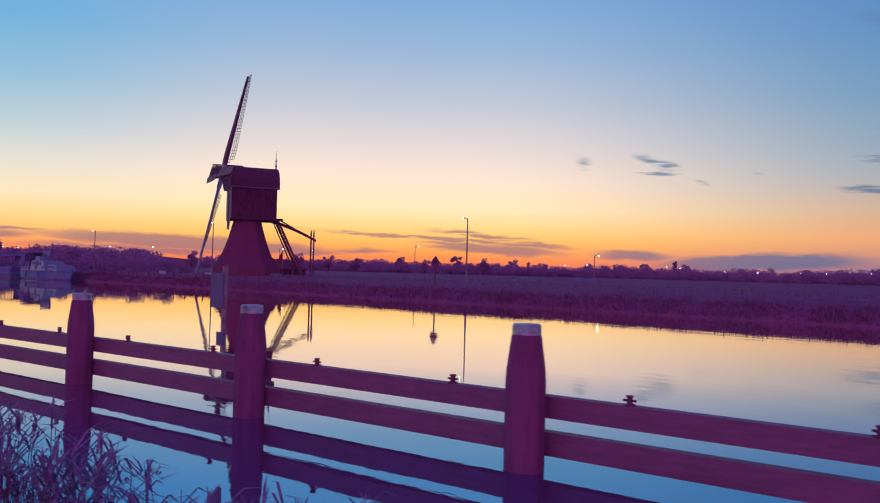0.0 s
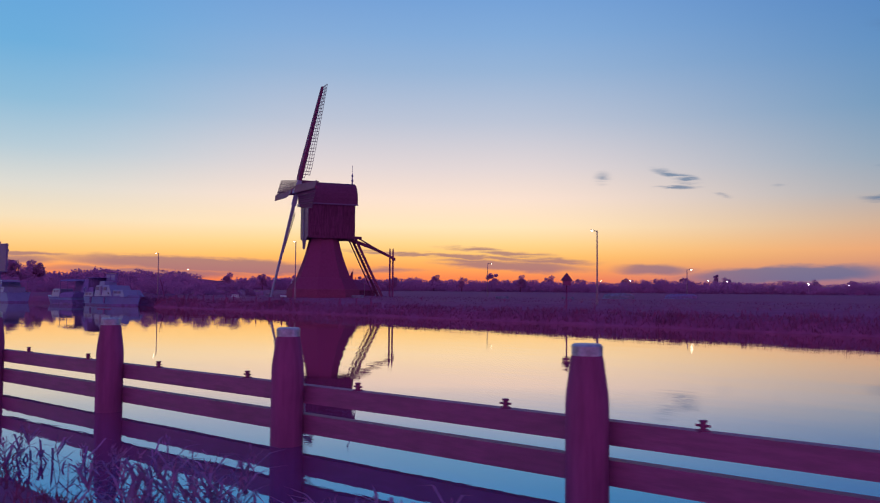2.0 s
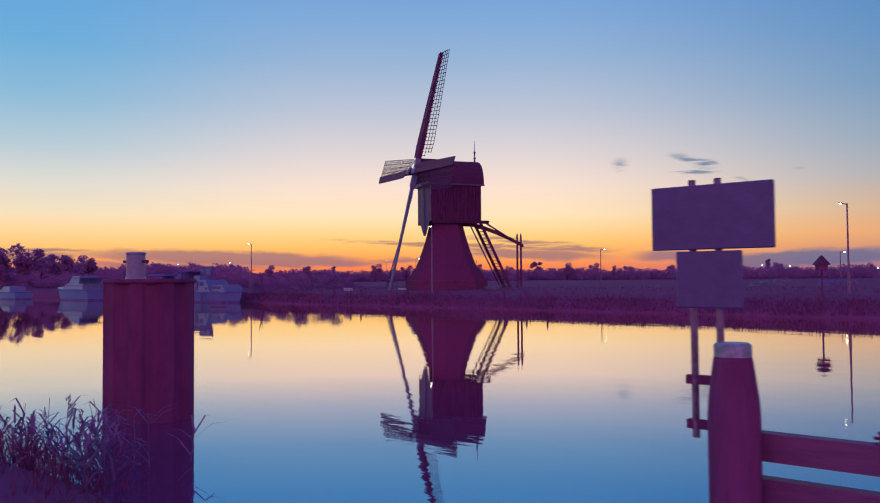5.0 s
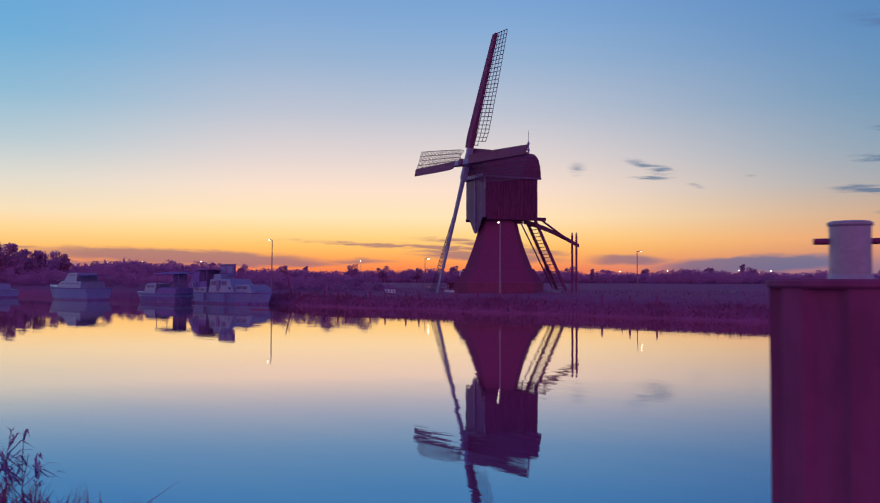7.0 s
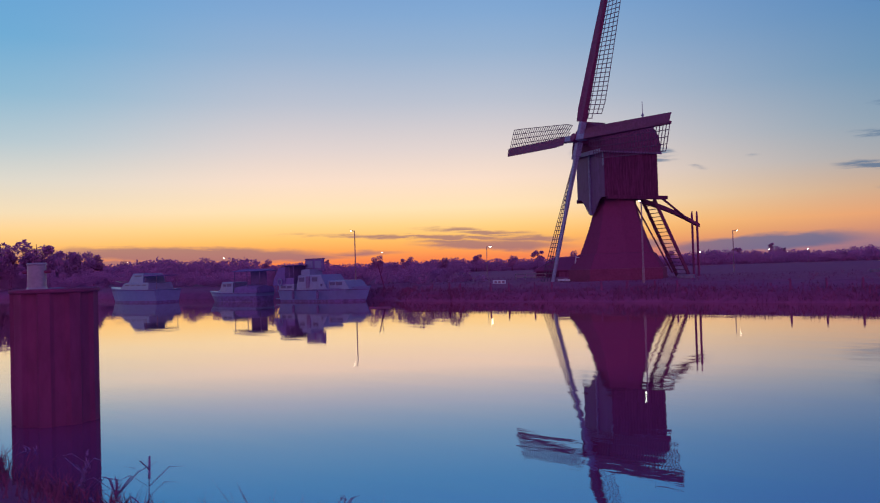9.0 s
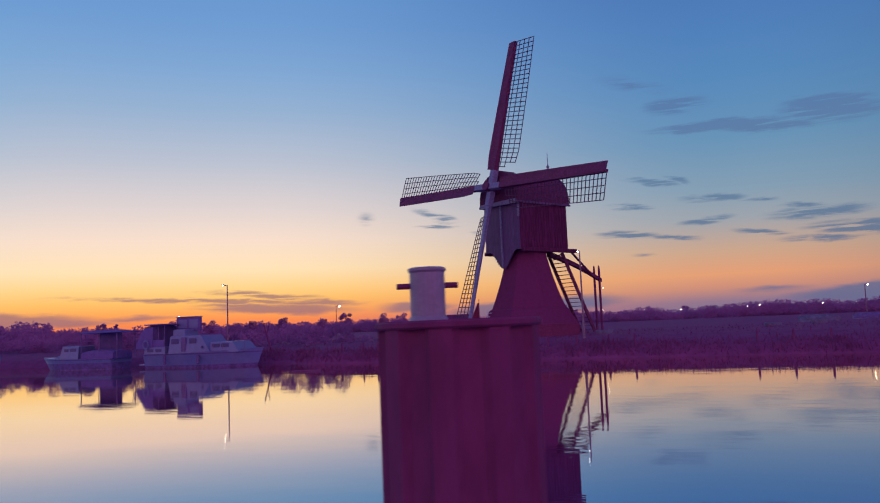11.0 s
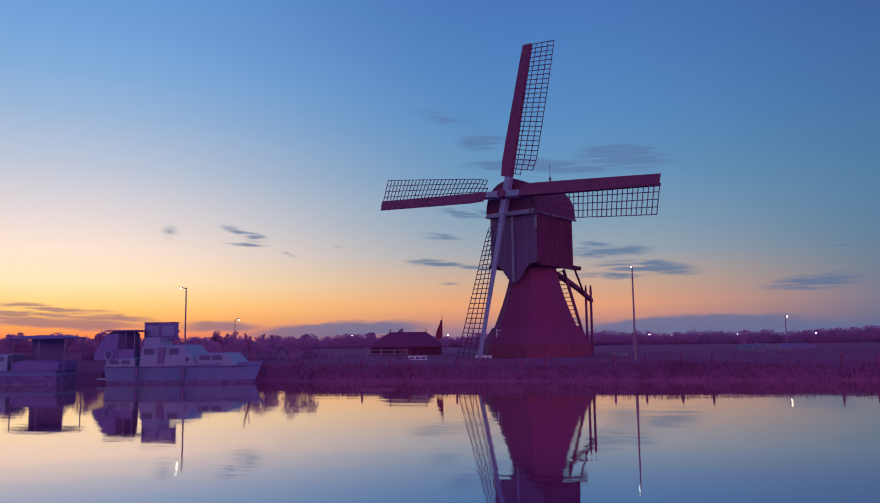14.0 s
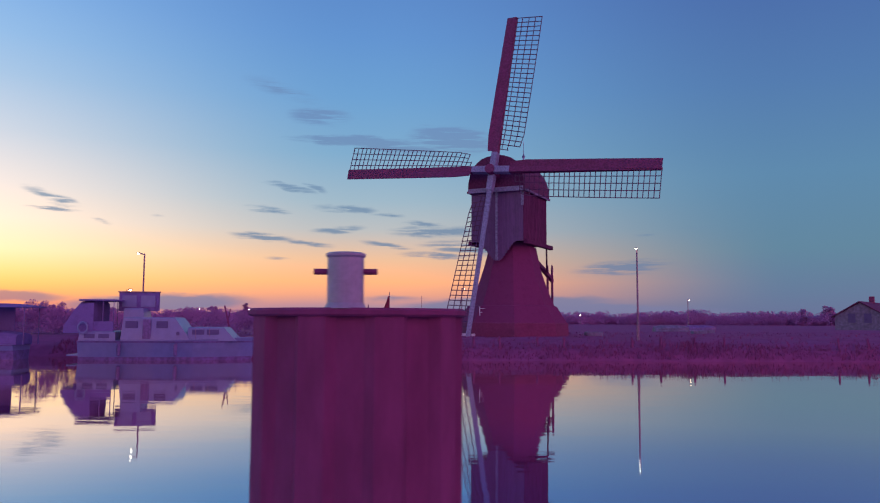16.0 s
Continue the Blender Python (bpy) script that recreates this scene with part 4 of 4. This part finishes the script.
gate = thing("field_railing", (-26.20, 90.60, 0.95), "low pale two-bar field railing before the barn", "railing", turn=-34)
for x in (-1.45, -0.5, 0.5, 1.45):
    part("post", a_box(x - 0.04, x + 0.04, -0.04, 0.04, -0.2, 0.62, bevel=0.01), POLE, gate)
for z in (0.28, 0.56):
    part("bar", a_box(-1.5, 1.5, -0.065, -0.041, z - 0.04, z + 0.04, bevel=0.008), POLE, gate)
bench = thing("white_rail_bench", (-29.8, 78.9, 0.85), "low white painted slatted railing in the grass", "railing", turn=-42)
for x in (-0.52, -0.17, 0.17, 0.52):
    part("post", a_box(x - 0.035, x + 0.035, -0.03, 0.03, -0.15, 0.36), WPAINT, bench)
for z in (0.14, 0.33):
    part("bar", a_box(-0.58, 0.58, -0.045, -0.031, z - 0.03, z + 0.03), WPAINT, bench)


def gable_house(at, turn, L, Wd, wall, top, label):
    h = thing("house", at, label, "house", turn=turn)
    bm = bmesh.new()
    rings(bm, [[(x, -Wd / 2, 0), (x, Wd / 2, 0), (x, Wd / 2, wall), (x, 0, top - 0.1), (x, -Wd / 2, wall)] for x in (-L / 2, L / 2)])
    part("wall", bm, TARP, h)
    for s in (-1, 1):
        bm = bmesh.new()
        rings(bm, [[(x, 0, top - 0.02), (x, s * (Wd / 2 + 0.35), wall - 0.22), (x, s * (Wd / 2 + 0.35), wall - 0.08), (x, 0, top + 0.12)] for x in (-L / 2 - 0.3, L / 2 + 0.3)])
        part("roof", bm, ROOF, h)
    part("chimney", a_box(0.8, 1.4, -0.3, 0.3, top - 0.4, top + 0.9), BRICK, h)
    w = part("window", a_box(-L / 2 - 0.03, -L / 2 + 0.02, -1.4, -0.5, 1.0, 2.2), GLASS, h)
    w = part("window", a_box(-L / 2 - 0.03, -L / 2 + 0.02, 0.5, 1.4, 1.0, 2.2), GLASS, h)
    return h


gable_house((57.0, 86.0, 1.0), 8, 12, 6.0, 1.9, 3.7, "pale gabled farmhouse with a dark roof far across the meadow")
for (x, y), mat, lab in (((15.9, 87.6), DARKHULL, "dark upturned rowing boat in the meadow"), ((9.0, 86.5), TARP, "pale tarpaulin-covered boat in the meadow")):
    t = thing("covered_boat", (x, y, 1.0), lab, "boat", turn=-38)
    bm = bmesh.new()
    rings(bm, [[(s * 3.4 - 1.7, w * hw, z) for w, z in ((-1, 0.0), (-0.85, 0.35 * hz), (-0.4, 0.62 * hz), (0.4, 0.62 * hz), (0.85, 0.35 * hz), (1, 0.0))] for s, hw, hz in ((0, 0.5, 0.8), (0.2, 0.75, 1), (0.6, 0.8, 1.05), (0.85, 0.5, 0.95), (1, 0.08, 0.7))])
    part("shell", bm, mat, t)
    part("rim", beam(bmesh.new(), (-1.7, -0.7, 0.1), (1.3, -0.7, 0.12), 0.05, 0.06), TRIM, t)
for (x, y) in ((-4.0, 76.0), (-17.4, 75.5), (2.5, 79.0)):
    t = thing("field_trough", (x, y, 0.98), "small pale water trough in the meadow", "trough", "meadow troughs", turn=-30)
    part("tub", a_box(-0.55, 0.55, -0.25, 0.25, -0.1, 0.3, bevel=0.04), TARP, t)


# ---------------------------------------------------------------- vegetation
rnd = random.Random(7)


def leaf_cloud(verts, faces, c, r, n, size, rng, squash=0.8):
    for _ in range(n):
        while True:
            d = Vector((rng.uniform(-1, 1), rng.uniform(-1, 1), rng.uniform(-1, 1)))
            if 0.25 < d.length < 1:
                break
        p = Vector(c) + Vector((d.x * r, d.y * r, d.z * r * squash))
        s = size * rng.uniform(0.6, 1.3)
        u = Vector((rng.uniform(-1, 1), rng.uniform(-1, 1), rng.uniform(-1, 1))).normalized()
        v = u.orthogonal().normalized() * (s * 0.55)
        u = u * s
        k = len(verts)
        verts += [p - u - v * 0.3, p + v, p + u + v * 0.2, p - v]
        faces.append((k, k + 1, k + 2, k + 3))


def mesh_of(name, verts, faces, mat):
    me = bpy.data.meshes.new(name)
    me.from_pydata(verts, [], faces)
    me.materials.append(mat)
    return me


def make_tree(x, y, h, spread, rng, label, tall=False, name="tree"):
    t = thing(name, (x, y, 1.0), label, "tree", "trees on the horizon")
    bm = bmesh.new()
    th = h * (0.3 if not tall else 0.2)
    turned(bm, [(0.035 * h, -0.2), (0.025 * h, th), (0.014 * h, h * 0.65), (0.004 * h, h * 0.9)], 8)
    for i in range(6):
        a = rng.uniform(0, 6.28)
        z = h * rng.uniform(0.28, 0.6)
        l = spread * rng.uniform(0.4, 0.8)
        rod(bm, (0, 0, z), (math.cos(a) * l, math.sin(a) * l, z + h * 0.18), 0.012 * h, 0.004 * h, 5)
    part("trunk", bm, BARK, t)
    vs, fs = [], []
    n = 15 if not tall else 11
    for i in range(n):
        a = rng.uniform(0, 6.28)
        if tall:
            z = h * (0.2 + 0.78 * i / (n - 1))
            rr, cr = spread * 0.22 * rng.random(), spread * rng.uniform(0.35, 0.55) * (1.1 - 0.6 * i / n)
        else:
            z = h * rng.uniform(0.3, 0.88)
            rr = spread * rng.uniform(0.1, 0.75) * (1.1 - 0.6 * abs(z / h - 0.5))
            cr = spread * rng.uniform(0.25, 0.48)
        leaf_cloud(vs, fs, (math.cos(a) * rr, math.sin(a) * rr, z), cr, 130, 0.03 * h + 0.04, rng)
    part("crown", mesh_of("crown", vs, fs, LEAF), None, t)
    return t


protos = []
for i in range(6):
    protos.append(make_tree(0, 0, 7.0, 3.0, random.Random(40 + i), "dark leafy tree in the far tree line"))
tall_proto = make_tree(0, 0, 8.0, 2.6, random.Random(60), "slender dark poplar in the far tree line", True)


def ring_place(a, d):
    return -30 + d * math.sin(radians(a)), 20 + d * math.cos(radians(a))


SPOTS = [(-30.5, 142, 1.05), (-27.2, 145, 1.0), (-25.4, 152, 0.95), (-32.5, 140, 1.1), (-33.5, 150, 1.25), (-31.5, 140, 1.15), (-29.5, 135, 1.0), (-28.0, 140, 1.1), (-26.2, 150, 0.95), (-24.5, 165, 0.95), (-36, 150, 1.2), (-39, 140, 1.1), (-42, 150, 1.2), (-22.5, 200, 0.8), (-19.5, 260, 0.9),
         (-16.2, 210, 0.75), (-13.0, 280, 0.95), (-10.0, 250, 0.8), (-5.3, 290, 1.0), (-3.0, 300, 0.95), (-0.5, 280, 0.85), (2.0, 330, 1.05), (4.5, 300, 0.85), (6.4, 330, 1.15), (8.8, 310, 1.0), (10.4, 350, 1.1), (13.0, 330, 0.9),
         (15.6, 380, 1.0), (18.3, 350, 0.95), (20.0, 360, 1.0), (22.6, 380, 1.05), (28.0, 390, 1.0), (30.5, 380, 0.95), (35.0, 420, 0.8), (46.5, 420, 1.0), (50.5, 380, 0.85), (53.0, 400, 1.0), (57.5, 360, 0.9), (60.5, 330, 1.05), (62.0, 330, 1.15),
         (65.5, 340, 1.0), (68.0, 320, 0.95), (71.0, 300, 1.0), (74.0, 300, 1.1)]
for i, (a, d, s) in enumerate(SPOTS):
    x, y = ring_place(a, d)
    src = protos[i % 6]
    m = pose(x, y, 1.0, 0, 0, i * 47.0)
    if i < 6:
        src.matrix_world = m
        src.scale = (s, s, s)
    else:
        k = copy_thing(src, m)
        k.scale = (s, s, s)
x, y = ring_place(22.1, 360)
tall_proto.matrix_world = pose(x, y, 1.0)
for a, d, s in ((22.9, 365, 0.75), (-8.6, 330, 0.8), (12.1, 320, 0.7)):
    x, y = ring_place(a, d)
    k = copy_thing(tall_proto, pose(x, y, 1.0, 0, 0, a * 31))
    k.scale = (s, s, s)

# the continuous hedge and wood along the horizon
vs, fs = [], []
for i in range(1500):
    a = -50 + 132 * i / 1500 + rnd.uniform(-0.1, 0.1)
    n1 = noise.noise(Vector((a * 0.45, 1.5, 0))) * 0.5 + noise.noise(Vector((a * 1.7, 4.5, 0))) * 0.35
    base = 4.9 if a > -18 else 4.4
    h = base * (1.0 + 0.5 * n1)
    d = (330 if a > -14 else 190) + rnd.uniform(-22, 22)
    x, y = ring_place(a, d)
    r = 1.4
    for z in ([h - 0.9] + [rnd.uniform(0.6, max(0.8, h - 1.4)) for _ in range(2)]):
        leaf_cloud(vs, fs, (x + rnd.uniform(-1, 1), y + rnd.uniform(-1, 1), 1.0 + z), r, 34, 0.32, rnd)
tagged(new("woodland", mesh_of("woodland", vs, fs, LEAF)), "long dark hedge and wood along the horizon", "woodland", kind="stuff")
bm = bmesh.new()
loops = []
for i in range(265):
    a = -50 + 132 * i / 264
    n1 = noise.noise(Vector((a * 0.45, 1.5, 0))) * 0.5 + noise.noise(Vector((a * 1.7, 4.5, 0))) * 0.35
    h = (4.9 if a > -18 else 4.4) * (1.0 + 0.5 * n1) - 1.0
    d = 330 if a > -14 else 190
    p0, p1 = ring_place(a, d + 6), ring_place(a, d + 14)
    loops.append([(*p0, 0.5), (*p0, 1.0 + h * 0.8), ((p0[0] + p1[0]) / 2, (p0[1] + p1[1]) / 2, 1.0 + h), (*p1, 1.0 + h * 0.8), (*p1, 0.5)])
rings(bm, loops)
tagged(new("hedge_core", finish(bm, "hedge_core", LEAF, True)), "dense dark inside of the horizon wood", "woodland", kind="stuff")

# shrubs behind the harbour and at the mill
vs, fs = [], []
for i in range(420):
    a = rnd.uniform(82, 170)
    b = rnd.uniform(41.5, 50)
    p = ab(a, b)
    h = 0.7 + 1.0 * max(0, noise.noise(Vector((a * 0.12, b * 0.2, 2))) + 0.45) + (1.0 if a > 125 else 0)
    leaf_cloud(vs, fs, (p.x, p.y, 1.0 + rnd.uniform(0.1, h)), 0.6, 170, 0.085, rnd)
tagged(new("harbour_shrubs", mesh_of("harbour_shrubs", vs, fs, LEAF)), "dark shrubs and low trees behind the harbour", "shrubs", kind="stuff")


def blades(name, spots, height, width, lean, rng, mat, label, cat):
    vs, fs = [], []
    for p, hh in spots:
        h = height * hh * rng.uniform(0.55, 1.25)
        a = rng.uniform(0, 6.28)
        side = Vector((math.cos(a), math.sin(a), 0)) * width * rng.uniform(0.6, 1.3)
        bend = Vector((rng.gauss(0, 1), rng.gauss(0, 1), 0)) * lean * h
        k = len(vs)
        b0, b1, b2 = p, p + bend * 0.35 + Vector((0, 0, h * 0.6)), p + bend + Vector((0, 0, h))
        vs += [b0 - side, b0 + side, b1 + side * 0.8, b1 - side * 0.8, b2]
        fs += [(k, k + 1, k + 2, k + 3), (k + 3, k + 2, k + 4)]
    return tagged(new(name, mesh_of(name, vs, fs, mat)), label, cat, kind="stuff")


spots = []
for i in range(16000):
    a = rnd.uniform(-28, 92)
    b = 34.3 + far_shift(a) + abs(rnd.gauss(0, 1.0))
    p = ab(a, b)
    p.z = max(0.0, land(a, b) - 0.03)
    spots.append((p, 0.6 + 0.7 * max(0, noise.noise(Vector((a * 0.7, b * 0.3, 5))) + 0.35)))
blades("bank_grass", spots, 0.26, 0.02, 0.3, rnd, BLADE, "tufted grass along the far bank", "grass")
spots = []
for i in range(5000):
    a = rnd.uniform(-28, 92)
    b = rnd.uniform(36, 62)
    p = ab(a, b)
    p.z = land(a, b) - 0.02
    spots.append((p, 0.5 + rnd.random() * 0.6))
blades("meadow_grass", spots, 0.16, 0.025, 0.35, rnd, BLADE, "rough meadow grass round the mill", "grass")

# near bank: grass and reeds at the water's edge
spots = []
for i in range(11000):
    a = rnd.uniform(-4, 62)
    b = -2.3 + near_shift(a) + rnd.gauss(0, 0.45)
    if b > -1.35 + near_shift(a):
        continue
    p = ab(a, b)
    p.z = land(a, b) - 0.03
    k = noise.noise(Vector((a * 0.5, 7.7, 0)))
    spots.append((p, max(0.25, 0.7 + 0.9 * k)))
blades("shore_grass", spots, 0.42, 0.007, 0.38, rnd, BLADE, "long grass along the near water edge", "grass")


def reed_clump(a, b, n, h, rng, label="tall reeds with narrow leaves at the near water edge"):
    p0 = ab(a, b)
    t = thing("reed_clump", (p0.x, p0.y, -0.1), label, "reeds", "reed clumps")
    stems = bmesh.new()
    vs, fs = [], []
    hv, hf = [], []
    for i in range(n):
        base = Vector((rng.gauss(0, 0.32), rng.gauss(0, 0.32), land(a, b) + 0.1 - 0.05))
        hh = h * rng.uniform(0.6, 1.1)
        tip = base + Vector((rng.gauss(0, 0.14) * hh, rng.gauss(0, 0.14) * hh, hh))
        rod(stems, base, tip, 0.006, 0.003, 4)
        for j in range(6):
            f = rng.uniform(0.25, 0.92)
            c = base.lerp(tip, f)
            ang = rng.uniform(0, 6.28)
            ln = rng.uniform(0.22, 0.42)
            out = Vector((math.cos(ang), math.sin(ang), 0))
            w = Vector((-out.y, out.x, 0)) * 0.011
            m1 = c + out * ln * 0.5 + Vector((0, 0, ln * 0.42))
            e = c + out * ln + Vector((0, 0, ln * rng.uniform(0.2, 0.6)))
            k = len(vs)
            vs += [c - w, c + w, m1 + w, m1 - w, e]
            fs += [(k, k + 1, k + 2, k + 3), (k + 3, k + 2, k + 4)]
        if rng.random() < 0.3:
            for _ in range(14):
                c = tip + Vector((rng.gauss(0, 0.014), rng.gauss(0, 0.014), rng.uniform(-0.14, 0.05)))
                d = Vector((rng.gauss(0, 0.02), rng.gauss(0, 0.02), 0.05))
                w = Vector((0.006, 0.004, 0))
                k = len(hv)
                hv += [c - w, c + w, c + d]
                hf.append((k, k + 1, k + 2))
    tagged(part("stems", stems, REED, t), kind="stuff")
    tagged(part("leaves", mesh_of("leaves", vs, fs, REED), None, t), kind="stuff")
    if hv:
        tagged(part("plumes", mesh_of("plumes", hv, hf, REED), None, t), kind="stuff")
    return t


REEDS = [(2.6 + 0.85 * i, -1.75 + 0.25 * math.sin(i * 1.9), 25, 0.62 + 0.1 * math.sin(i * 2.7)) for i in range(13)]
REEDS += [(13.6, -1.5, 12, 0.64), (14.6, -1.4, 8, 0.62), (15.6, -1.5, 10, 0.62), (16.6, -1.6, 9, 0.6), (18.6, -1.9, 8, 0.52), (20.6, -1.8, 16, 0.6), (22.0, -1.9, 14, 0.62), (28.6, -1.9, 20, 0.7), (29.6, -1.8, 24, 0.8), (30.6, -1.9, 16, 0.66),
          (38.4, -2.0, 6, 0.42), (39.3, -1.7, 6, 0.62), (40.0, -1.8, 6, 0.55), (40.9, -1.9, 5, 0.4), (44.6, -1.9, 4, 0.4), (47.0, -2.1, 4, 0.45), (50.6, -1.2, 4, 0.75), (54.5, -2.1, 8, 0.45)]
for a, b, n, h in REEDS:
    reed_clump(a, b + near_shift(a), n, h, rnd)
